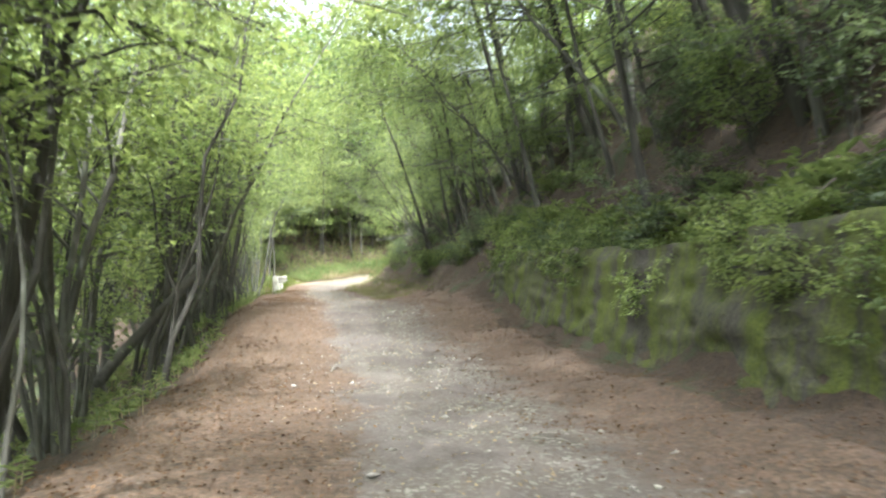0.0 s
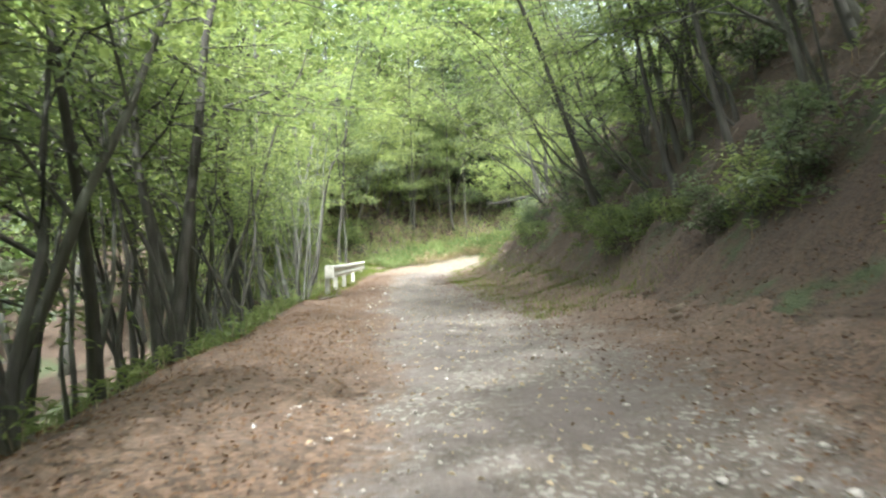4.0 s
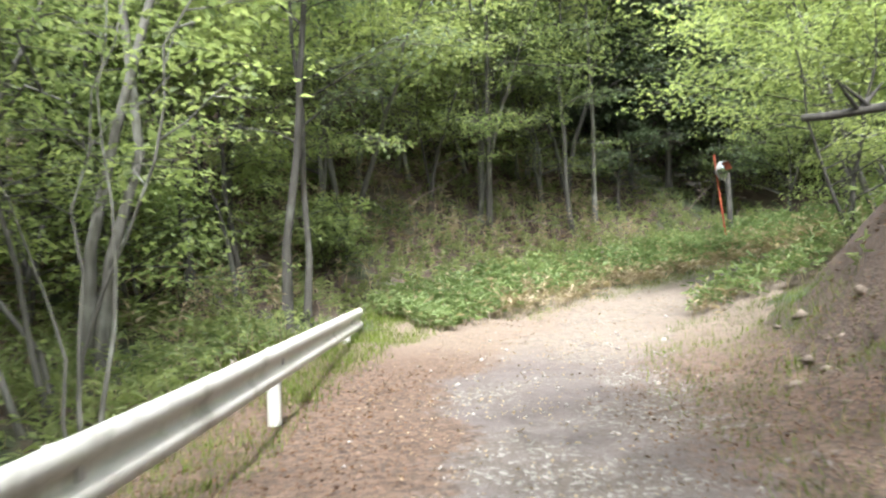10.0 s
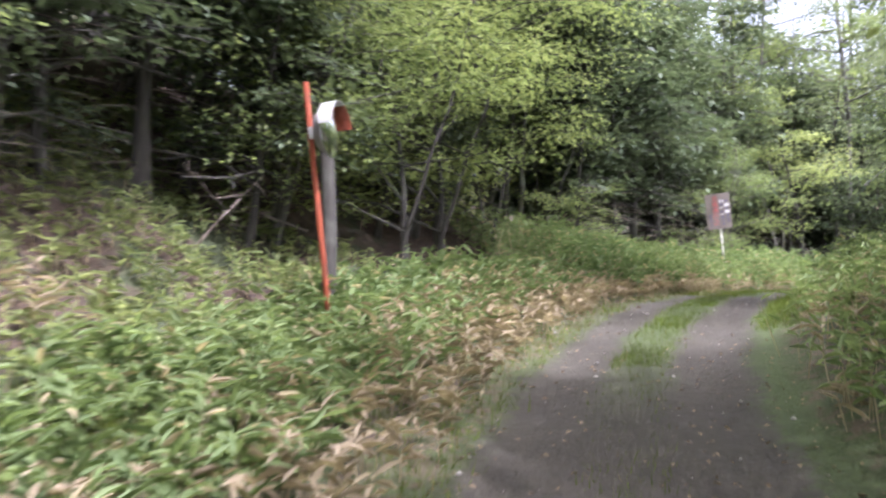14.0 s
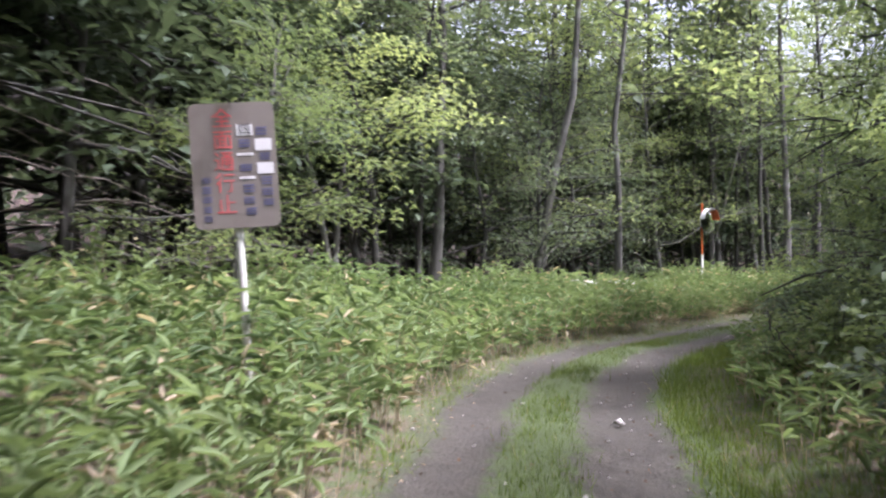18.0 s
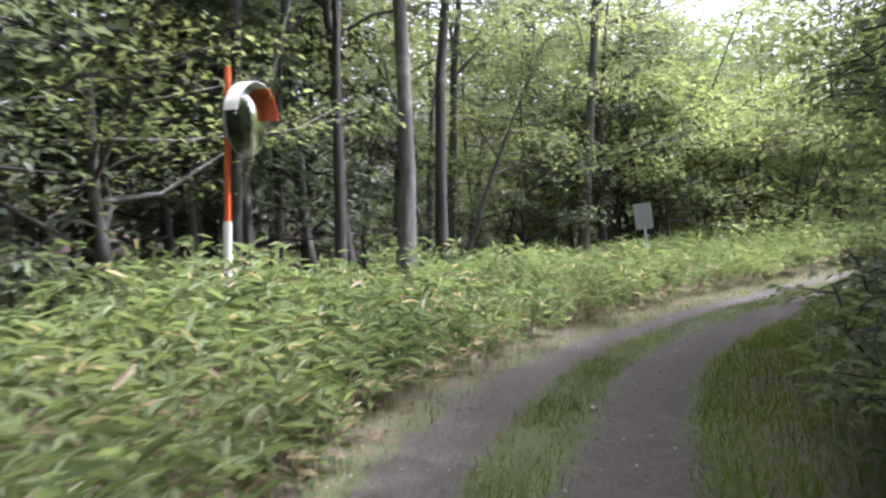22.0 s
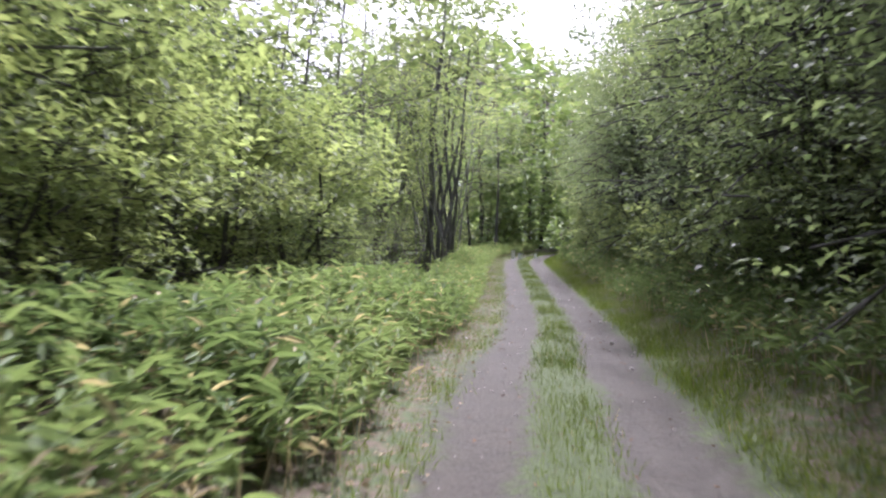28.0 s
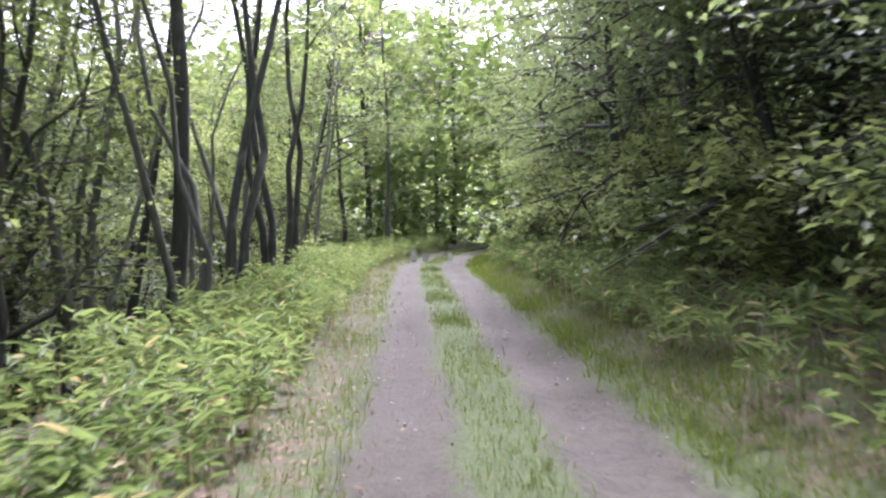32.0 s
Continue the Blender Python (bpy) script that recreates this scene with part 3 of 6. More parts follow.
# ---- trees ----
def grow(rng, height, radius, lean=0.1, stems=1, first=0.3, reach=2.2, limbs=9, droop=0.15, wander=0.25):
    """Stem and limb lines of one tree, and the places where leaf sprays sit."""
    lines, spots = [], []
    for s in range(stems):
        az0 = rng.uniform(0, 6.28)
        h = height * rng.uniform(0.8, 1.0) if s else height
        ln = lean * rng.uniform(0.6, 1.6) + (0.12 if stems > 1 else 0)
        u = np.linspace(0, 1, 9)
        bend = np.cumsum(rng.normal(0, wander, (9, 2)), 0) * 0.28
        bend -= bend[0]
        x = np.cos(az0) * ln * h * u ** 1.2 + bend[:, 0] + (rng.normal(0, 0.15) if s else 0)
        y = np.sin(az0) * ln * h * u ** 1.2 + bend[:, 1] + (rng.normal(0, 0.15) if s else 0)
        stem = np.stack([x, y, h * u - 0.4 * (u == 0)], 1)
        r0 = radius * (rng.uniform(0.6, 1) if s else 1)
        rad = r0 * (1 - 0.88 * u ** 0.9)
        rad[0] *= 1.35
        lines.append((stem, np.maximum(rad, 0.012), 7))
        for b in range(limbs):
            f = first + (0.97 - first) * (b + rng.uniform(0, 0.9)) / limbs
            p0 = np.array([np.interp(f, u, stem[:, c]) for c in range(3)])
            az = rng.uniform(0, 6.28)
            el = rng.uniform(0.15, 0.9)
            length = reach * rng.uniform(0.55, 1.15) * (1.15 - 0.65 * (f - first) / (1 - first + 1e-6))
            v = np.linspace(0, 1, 4)
            dirv = np.array([math.cos(az) * math.cos(el), math.sin(az) * math.cos(el), math.sin(el)])
            limb = p0 + dirv * (length * v)[:, None]
            limb[:, 2] -= droop * length * v ** 2
            limb += np.cumsum(rng.normal(0, 0.05 * length, (4, 3)), 0) * (v[:, None] > 0)
            rb = max(0.012, np.interp(f, u, rad) * 0.55)
            lines.append((limb, np.maximum(rb * (1 - 0.8 * v), 0.006), 4))
            for q in (0.45, 0.65, 0.85, 1.0):
                spots.append((np.array([np.interp(q, v, limb[:, c]) for c in range(3)]), dirv))
            for k in range(3):
                q = rng.uniform(0.3, 0.9)
                s0 = np.array([np.interp(q, v, limb[:, c]) for c in range(3)])
                az2 = az + rng.choice([-1, 1]) * rng.uniform(0.5, 1.2)
                l2 = length * rng.uniform(0.3, 0.55)
                w = np.linspace(0, 1, 2)
                tw = s0 + np.array([math.cos(az2), math.sin(az2), rng.uniform(0, 0.4)]) * (l2 * w)[:, None]
                tw[:, 2] -= droop * l2 * w ** 2
                lines.append((tw, rb * 0.45 * (1 - 0.6 * w) + 0.003, 3))
                spots.append((tw[1], np.array([math.cos(az2), math.sin(az2), 0])))
                spots.append((tw.mean(0), np.array([math.cos(az2), math.sin(az2), 0])))
    return lines, spots


def limbs_of(lines):
    return joined([tubes([(p, r)], k) for p, r, k in lines])


def sprays(rng, spots, count, size, length, width, thin=1.0, flat=0.25):
    """Leaf sprays: flat fans of leaves round each spot."""
    spots = [s for s in spots if rng.random() < thin]
    c = np.repeat(np.array([s[0] for s in spots]), count, 0)
    n = len(c)
    a = rng.uniform(0, 6.283, n)
    r = size * np.sqrt(rng.uniform(0.02, 1, n))
    tilt = np.repeat(rng.normal(0, 0.22, (len(spots), 2)), count, 0)
    off = np.stack([np.cos(a) * r, np.sin(a) * r, np.zeros(n)], 1)
    off[:, 2] = (off[:, :2] * tilt).sum(1) + rng.normal(0, flat * size * 0.55, n) - 0.12 * r * r / size
    a2 = a + rng.normal(0, 0.8, n)
    along = np.stack([np.cos(a2), np.sin(a2), rng.normal(-0.3, 0.35, n)], 1)
    up = np.stack([rng.normal(0, 0.24, n), rng.normal(0, 0.24, n), np.ones(n)], 1)
    k = rng.uniform(0.65, 1.25, n)
    return leaves(c + off, along, up, length * k, width * k)


def tree_kind(seed, name, label, bark, leaf, sides=6, spray=(14, 0.5, 0.13, 0.075), thin=0.9, low=None, **shape):
    """A tree with trunk and crown, standing at the origin; it is copied to its places."""
    rng = np.random.default_rng(seed)
    lines, spots = grow(rng, **shape)
    if low is not None:
        spots += [(np.array([rng.normal(0, low[1]), rng.normal(0, low[1]), rng.uniform(0.2, low[2])]), np.array([1.0, 0, 0])) for _ in range(low[0])]
    ob = thing(name, label, "tree")
    part("trunk", mesh_of("trunk", *limbs_of(lines), bark, True), None, ob)
    part("crown", mesh_of("crown", *sprays(rng, spots, spray[0], spray[1], spray[2], spray[3], thin), leaf), None, ob)
    return ob


SLENDER = [tree_kind(10 + i, "slender_tree", "slender leaning broadleaf tree with grey bark and thin layered leaves", BARK_DARK if i % 3 else BARK, LEAF if i % 2 else LEAF_PALE,
                     spray=(12, 0.55, 0.13, 0.076), height=h, radius=r, lean=ln, stems=st, first=f, reach=rc, limbs=lb)
           for i, (h, r, ln, st, f, rc, lb) in enumerate([
               (8.5, 0.085, 0.16, 2, 0.42, 2.0, 9), (10.0, 0.1, 0.1, 1, 0.4, 2.3, 14), (7.0, 0.06, 0.22, 3, 0.42, 1.7, 7),
               (9.0, 0.075, 0.2, 2, 0.38, 1.9, 8), (6.0, 0.05, 0.28, 2, 0.25, 1.8, 9), (11.0, 0.12, 0.08, 2, 0.35, 2.2, 10)])]
TALL = [tree_kind(40 + i, "tall_tree", "tall straight forest tree with dark rough bark and high crown", BARK_DARK if i % 2 else BARK, LEAF_DARK if i % 2 else LEAF,
                  spray=(14, 0.7, 0.17, 0.1), height=h, radius=r, lean=ln, stems=1, first=f, reach=rc, limbs=lb, wander=0.42)
        for i, (h, r, ln, f, rc, lb) in enumerate([(16.0, 0.13, 0.05, 0.36, 2.9, 20), (14.0, 0.105, 0.08, 0.42, 2.6, 17), (17.0, 0.145, 0.04, 0.34, 3.0, 22), (13.0, 0.09, 0.12, 0.3, 2.6, 17)])]
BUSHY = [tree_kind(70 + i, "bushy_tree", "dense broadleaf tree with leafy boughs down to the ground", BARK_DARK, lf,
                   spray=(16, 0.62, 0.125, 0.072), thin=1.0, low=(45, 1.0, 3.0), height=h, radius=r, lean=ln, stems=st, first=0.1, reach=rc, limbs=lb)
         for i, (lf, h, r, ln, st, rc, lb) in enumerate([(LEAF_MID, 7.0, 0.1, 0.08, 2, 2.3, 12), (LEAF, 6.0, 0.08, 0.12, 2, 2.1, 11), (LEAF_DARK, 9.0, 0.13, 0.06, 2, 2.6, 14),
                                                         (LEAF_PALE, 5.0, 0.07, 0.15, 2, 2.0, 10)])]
SHRUB = []
for i, (lf, h) in enumerate([(LEAF, 1.6), (LEAF_DARK, 2.2), (LEAF_PALE, 1.2), (LEAF_DARK, 1.5)]):
    rng = np.random.default_rng(90 + i)
    lines, spots = grow(rng, h, 0.018, 0.3, 5, 0.12, 0.75, 6)
    ob = thing("shrub", "leafy undergrowth shrub on the forest floor", "shrub")
    part("stem", mesh_of("stem", *limbs_of([(p, r, 3) for p, r, k in lines]), BARK_DARK, True), None, ob)
    part("foliage", mesh_of("foliage", *sprays(rng, spots, 5, 0.28, 0.13, 0.075, 0.8), lf), None, ob)
    SHRUB.append(ob)
ARCHING = [tree_kind(110 + i, "arching_tree", "broadleaf tree with wide layered boughs reaching over the track", BARK if i % 2 else BARK_DARK, lf,
                     spray=(19, 0.75, 0.138, 0.08), thin=1.0, height=h, radius=r, lean=ln, stems=st, first=f, reach=rc, limbs=lb, droop=0.22)
           for i, (lf, h, r, ln, st, f, rc, lb) in enumerate([(LEAF, 9.0, 0.11, 0.12, 2, 0.33, 3.4, 13), (LEAF, 8.0, 0.09, 0.16, 2, 0.3, 3.2, 12), (LEAF, 11.0, 0.14, 0.06, 1, 0.3, 3.8, 22)])]
BARE = [tree_kind(170 + i, "bare_stemmed_tree", "slender tree with long bare grey stems and thin high leaves", BARK if i % 2 else BARK_PALE, LEAF_PALE, spray=(8, 0.5, 0.15, 0.085), thin=0.6,
                  height=h, radius=r, lean=ln, stems=st, first=0.5, reach=1.8, limbs=lb, wander=0.5)
        for i, (h, r, ln, st, lb) in enumerate([(11.0, 0.08, 0.1, 2, 7), (12.0, 0.11, 0.06, 1, 10), (10.0, 0.06, 0.14, 3, 6), (12.0, 0.09, 0.05, 2, 7)])]
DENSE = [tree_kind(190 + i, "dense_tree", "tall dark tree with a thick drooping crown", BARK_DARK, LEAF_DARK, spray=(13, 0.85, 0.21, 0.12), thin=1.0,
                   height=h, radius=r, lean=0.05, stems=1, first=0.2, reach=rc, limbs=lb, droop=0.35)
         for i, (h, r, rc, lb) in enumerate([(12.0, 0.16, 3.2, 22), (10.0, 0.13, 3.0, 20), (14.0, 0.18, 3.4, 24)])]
LAYERED = [tree_kind(230 + i, "layered_tree", "broadleaf tree with low spreading boughs in flat leafy layers", BARK_DARK if i % 2 else BARK, lf, spray=(21, 0.62, 0.122, 0.072), thin=1.0,
                     height=h, radius=r, lean=ln, stems=st, first=f, reach=rc, limbs=lb, droop=0.12, wander=0.3)
           for i, (lf, h, r, ln, st, f, rc, lb) in enumerate([(LEAF, 7.0, 0.09, 0.1, 2, 0.14, 3.0, 13), (LEAF_PALE, 6.0, 0.07, 0.12, 2, 0.12, 2.8, 12), (LEAF, 9.0, 0.12, 0.05, 1, 0.14, 3.4, 24),
                                                              (LEAF_DARK, 8.0, 0.11, 0.06, 1, 0.16, 3.2, 22)])]
# Added trees: high crowns, mostly unseen, that block sun from the track.
ADDED_CANOPY = [tree_kind(270 + i, "canopy_tree", "tall added tree whose broad high crown shades the track", BARK_DARK if i else BARK, LEAF, spray=(7, 0.85, 0.3, 0.2), thin=1.0,
                    height=h, radius=r, lean=0.04, stems=1, first=0.5, reach=5.0, limbs=26, droop=0.1, wander=0.2) for i, (h, r) in enumerate([(13.0, 0.085), (14.5, 0.1), (12.0, 0.075)])]
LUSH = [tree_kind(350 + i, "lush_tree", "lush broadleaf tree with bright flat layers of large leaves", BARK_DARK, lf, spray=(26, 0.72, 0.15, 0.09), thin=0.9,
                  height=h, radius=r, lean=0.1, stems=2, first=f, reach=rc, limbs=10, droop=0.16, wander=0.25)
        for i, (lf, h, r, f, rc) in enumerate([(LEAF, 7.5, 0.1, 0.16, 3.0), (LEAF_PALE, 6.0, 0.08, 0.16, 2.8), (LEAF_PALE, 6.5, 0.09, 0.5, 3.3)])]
SAPLING = [tree_kind(310 + i, "sapling", "thin crooked sapling with bare dark stems and few leaves", BARK_DARK if i % 2 else BARK, LEAF, spray=(9, 0.5, 0.14, 0.08), thin=0.45,
                     height=h, radius=r, lean=ln, stems=st, first=0.45, reach=1.5, limbs=6, wander=0.55)
           for i, (h, r, ln, st) in enumerate([(6.5, 0.04, 0.16, 3), (8.0, 0.05, 0.12, 2), (5.5, 0.035, 0.24, 4), (7.5, 0.055, 0.2, 2)])]
BOUGHY = [tree_kind(330 + i, "drooping_tree", "leafy tree with long drooping boughs reaching down beside the track", BARK_DARK, lf, spray=(21, 0.75, 0.118, 0.064), thin=1.0,
                    height=h, radius=r, lean=0.05, stems=1, first=0.08, reach=rc, limbs=30, droop=0.4, wander=0.2)
          for i, (lf, h, r, rc) in enumerate([(LEAF_MID, 10.0, 0.14, 3.2), (LEAF_MID, 8.5, 0.12, 3.0)])]
CONIFER = []
for i, h in enumerate((9.0, 11.0, 7.5)):
    rng = np.random.default_rng(250 + i)
    lines, spots = grow(rng, h, 0.012 * h, 0.04, 1, 0.16, 2.7, 34, 0.4, 0.12)
    ob = thing("conifer", "dark evergreen with drooping boughs and dead lower twigs", "tree")
    part("trunk", mesh_of("trunk", *limbs_of(lines), BARK_DARK, True), None, ob)
    part("crown", mesh_of("crown", *sprays(rng, [q for q in spots if q[0][2] > 0.24 * h], 12, 0.72, 0.26, 0.13), NEEDLE), None, ob)
    dead = []
    for _ in range(14):
        a, z, l = rng.uniform(0, 6.28), rng.uniform(0.5, 0.3 * h), rng.uniform(0.8, 2.0)
        u = np.linspace(0, 1, 5)
        dead.append((np.stack([np.cos(a) * l * u, np.sin(a) * l * u, z - 0.25 * l * u ** 2 + 0.1 * u], 1) + np.cumsum(rng.normal(0, 0.04, (5, 3)), 0), 0.014 * (1 - 0.75 * u)))
    tagged(part("dead_twig", mesh_of("dead_twig", *tubes(dead, 3), TWIG, True), None, ob, "dry bare grey twigs"), kind="stuff")
    CONIFER.append(ob)
FAR = [tree_kind(140 + i, "forest_tree", "forest tree with a full green crown among others", BARK_DARK, lf, spray=(5, 0.75, 0.34, 0.22), thin=0.9,
                 height=h, radius=r, lean=0.06, stems=1, first=f, reach=rc, limbs=lb)
       for i, (lf, h, r, f, rc, lb) in enumerate([(LEAF, 13.0, 0.14, 0.3, 2.8, 18), (LEAF_DARK, 12.0, 0.13, 0.2, 2.7, 18), (LEAF_DARK, 15.0, 0.17, 0.3, 3.0, 20), (LEAF_PALE, 10.0, 0.1, 0.15, 2.6, 16)])]
_used = set()
_placed = []


def in_the_way(ob):
    """Whether any of a tree's leaves hang into the space that a car needs."""
    m = np.array(ob.matrix_basis)
    for ch in ob.children:
        if ch.name.startswith(("crown", "foliage", "trunk")):
            co = np.empty(len(ch.data.vertices) * 3, np.float32)
            ch.data.vertices.foreach_get("co", co)
            p = co.reshape(-1, 3)[::4] @ m[:3, :3].T + m[:3, 3]
            near = (np.hypot(p[:, :1] - LX[None, ::20], p[:, 1:2] - LY[None, ::20])).min(1) < 3.2
            if not near.any():
                continue
            p = p[near]
            k = np.argmin((p[:, :1] - LX[None, ::4]) ** 2 + (p[:, 1:2] - LY[None, ::4]) ** 2, 1) * 4
            d = (p[:, 0] - LX[k]) * TY[k] - (p[:, 1] - LY[k]) * TX[k]
            if np.any((d > -2.1) & (d < 1.55) & (p[:, 2] - LZ[k] < 2.7)):
                return True
    return False


def settle(ob):
    """Turns a tree about its trunk, then moves it off, until the track is clear."""
    for tries in range(24):
        if not in_the_way(ob):
            return ob
        loc = ob.matrix_basis.translation.copy()
        ob.matrix_basis = ob.matrix_basis @ Matrix.Rotation(1.1, 4, "Z")
        if tries > 4:
            t, d = nearest(loc.x, loc.y)
            k = int(np.argmin(np.abs(T_LINE - t[0])))
            out = Vector((TY[k], -TX[k], 0)) * (0.3 if d[0] > 0 else -0.3)
            ob.matrix_basis = Matrix.Translation(out) @ ob.matrix_basis
    return ob


def plant(kinds, which, x, y, turn, size, sink=0.05, lean=(0, 0)):
    """Stands a tree on the ground: the first of a kind is moved, the next are copies."""
    ob = kinds[which % len(kinds)]
    z = float(ground_z(x, y)[0]) - sink
    m = pose(x, y, z, lean[0], lean[1], turn)
    if ob.name not in _used:
        _used.add(ob.name)
        ob.matrix_basis = m @ Matrix.Scale(size, 4)
        _placed.append((x, y))
        return ob
    c = copy_thing(ob, m)
    c.scale = (size, size, size)
    _placed.append((x, y))
    return c


def open_sky(x, y):
    """Where the canopy opens above the bend."""
    return -2.2 < x < 9.5 and 46.0 < y < 66.0


def deep_shade(x, y):
    """Where evergreens stand close behind the closure sign."""
    return 19.0 < x < 37.5 and 77.5 + 0.12 * max(0.0, x - 24.0) < y < 92.0


def scatter(seed, kinds, t0, t1, d0, d1, count, gap, size=(0.8, 1.2), group="", tries=30):
    """Trees strewn over a stretch beside the track, none nearer to another than the gap."""
    rng = np.random.default_rng(seed)
    done = 0
    for _ in range(count * tries):
        if done >= count:
            break
        t, d = rng.uniform(t0, t1), rng.uniform(d0, d1)
        x, y, _z = land(t, d)[0]
        tn, dn = nearest(x, y)
        if abs(dn[0]) < min(abs(d0), abs(d1)) - 0.2 or (kinds is not SHRUB and open_sky(x, y)) or (kinds not in (CONIFER, BARE, TALL) and deep_shade(x, y)):
            continue
        if _placed and np.min(np.hypot(*(np.array(_placed) - (x, y)).T)) < gap:
            continue
        ob = plant(kinds, int(rng.integers(len(kinds))), float(x), float(y), rng.uniform(0, 360), rng.uniform(*size), lean=tuple(rng.normal(0, 3, 2)))
        if group:
            tagged(ob, group=group)
        settle(ob)
        done += 1



def lean_in(kinds, rows, group=""):
    """Trees at set places: kind, drive time, distance to the right, size, lean towards the track in degrees."""
    for k, t, d, size, lean in rows:
        x, y, _z = land(t, d)[0]
        f = math.degrees(math.atan2(np.interp(t, T_LINE, TY), np.interp(t, T_LINE, TX)))
        s = 1 if d < 0 else -1
        tilt = Matrix.Rotation(radians(lean * s), 4, Vector((math.cos(radians(f)), math.sin(radians(f)), 0)))
        ob = plant(kinds, k, float(x), float(y), 0, size)
        loc = ob.matrix_basis.translation.copy()
        spin = Matrix.Rotation((k * 1.7 + t * 2.3) % 6.28, 4, "Z")
        ob.matrix_basis = Matrix.Translation(loc) @ tilt @ spin @ Matrix.Scale(size, 4)
        settle(ob)
        if group:
            tagged(ob, group=group)


def stand(kinds, rows, group=""):
    """Trees at set places on the plan: kind, x, y, size, turn, lean about x and y."""
    for k, x, y, size, turn, lx, ly in rows:
        ob = settle(plant(kinds, k, x, y, turn, size, 0.05, (lx, ly)))
        if group:
            tagged(ob, group=group)


# broad crowns added to shade the track, mostly out of view; open above the bend
lean_in(ADDED_CANOPY, [(i + 1, -2.4 + 0.95 * i, 5.3 + 0.7 * (i % 2), 0.85, 15) for i in range(14)]
        + [(i, 22.3 + 1.15 * i, 5.4 + 0.8 * (i % 3), 0.8, 6) for i in range(5)] + [(1, 23.5, -6.4, 0.85, 4)] + [(2, 8.7, -5.0, 0.85, 12), (1, 12.1, -6.6, 0.85, 6), (0, 14.8, 4.9, 0.7, 12), (0, 16.7, 4.8, 0.95, 10), (2, 17.6, 5.0, 0.95, 8), (1, 28.6, -6.4, 0.8, 4), (0, 33.0, -5.6, 0.9, 4), (1, 35.4, -5.0, 0.95, 12), (2, 31.0, -6.6, 0.9, 4)],
        "tall trees shading the track")
# dark evergreens and layered trees that fill the outside of the bends
stand(CONIFER, [(0, 20.6, 78.6, 0.9, 0, 0, 0), (1, 22.4, 79.6, 0.95, 60, 0, 0), (2, 24.3, 80.3, 1.0, 120, 0, 0), (0, 19.0, 80.0, 1.0, 180, 0, 0), (1, 21.2, 82.0, 1.0, 240, 0, 0), (0, 26.0, 82.0, 1.0, 300, 0, 0), (2, 18.2, 77.6, 0.95, 30, 0, 0), (1, 16.4, 79.0, 1.0, 90, 0, 0), (2, 23.6, 83.6, 1.1, 10, 0, 0), (0, 24.2, 82.0, 1.0, 70, 0, 0), (1, 27.3, 81.9, 0.9, 140, 0, 0), (2, 28.2, 84.0, 1.1, 200, 0, 0), (0, 25.6, 85.4, 1.15, 260, 0, 0), (1, 21.4, 85.0, 1.1, 320, 0, 0), (2, 27.4, 87.4, 1.2, 20, 0, 0), (0, 23.6, 87.2, 1.2, 100, 0, 0), (1, 30.8, 82.0, 0.95, 15, 0, 0), (2, 32.8, 83.4, 1.0, 75, 0, 0), (0, 35.0, 82.2, 0.95, 135, 0, 0), (1, 36.8, 84.0, 1.05, 195, 0, 0), (2, 30.6, 85.4, 1.1, 255, 0, 0), (0, 33.8, 86.6, 1.15, 315, 0, 0)],
      "dark evergreens on the slope")
stand(LAYERED, [(0, 25.6, 79.0, 0.6, 0, 0, 0), (1, 61.59, 51.46, 0.75, 40, 0, 0)], "layered trees beside the track")
scatter(65, SHRUB[::2], 31.0, 38.5, 3.9, 4.9, 24, 0.7, (0.9, 1.4), "shrubs below the leafy wall")
stand(CONIFER, [(0, 5.2, 72.6, 0.8, 0, 0, 0), (1, 6.6, 73.6, 0.85, 80, 0, 0), (2, 4.0, 72.6, 0.9, 160, 0, 0), (0, 8.6, 74.9, 0.9, 240, 0, 0), (1, 3.2, 74.4, 1.0, 320, 0, 0)], "dark evergreens on the slope")
scatter(50, CONIFER, 15.2, 19.4, -6.6, -4.6, 9, 1.3, (0.5, 0.65), "dark evergreens on the slope")
scatter(51, CONIFER, 15.6, 20.0, -10.5, -6.0, 18, 1.3, (0.55, 0.8), "dark evergreens on the slope")
stand(LAYERED, [(1, -4.3, 61.0, 0.75, 0, 0, 0), (0, -3.2, 64.2, 0.8, 70, 0, 0), (1, -0.9, 67.0, 0.75, 130, 0, 0), (0, 2.2, 69.6, 0.75, 200, 0, 0), (2, -6.2, 64.8, 0.9, 260, 0, 0), (0, -3.8, 68.4, 0.9, 300, 0, 0),
                (1, -8.0, 60.0, 0.9, 100, 0, 0), (2, -7.0, 55.8, 0.9, 160, 0, 0), (1, -4.6, 57.0, 0.6, 20, 0, 0)], "layered trees behind the bend")
# the paler leaf copy puts part of the sunlight into these crowns
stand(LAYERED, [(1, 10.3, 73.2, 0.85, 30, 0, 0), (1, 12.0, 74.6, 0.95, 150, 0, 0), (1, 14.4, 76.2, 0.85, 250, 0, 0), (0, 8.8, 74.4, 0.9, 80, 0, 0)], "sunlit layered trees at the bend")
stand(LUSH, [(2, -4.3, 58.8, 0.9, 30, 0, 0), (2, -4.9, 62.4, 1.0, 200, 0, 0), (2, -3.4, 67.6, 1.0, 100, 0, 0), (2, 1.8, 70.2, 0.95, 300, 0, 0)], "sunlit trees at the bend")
stand(LUSH, [(0, 32.4, 80.6, 0.9, 140, 0, 0)], "lush trees beside the track")
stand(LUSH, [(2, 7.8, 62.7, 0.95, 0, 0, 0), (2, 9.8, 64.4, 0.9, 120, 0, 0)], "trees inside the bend")
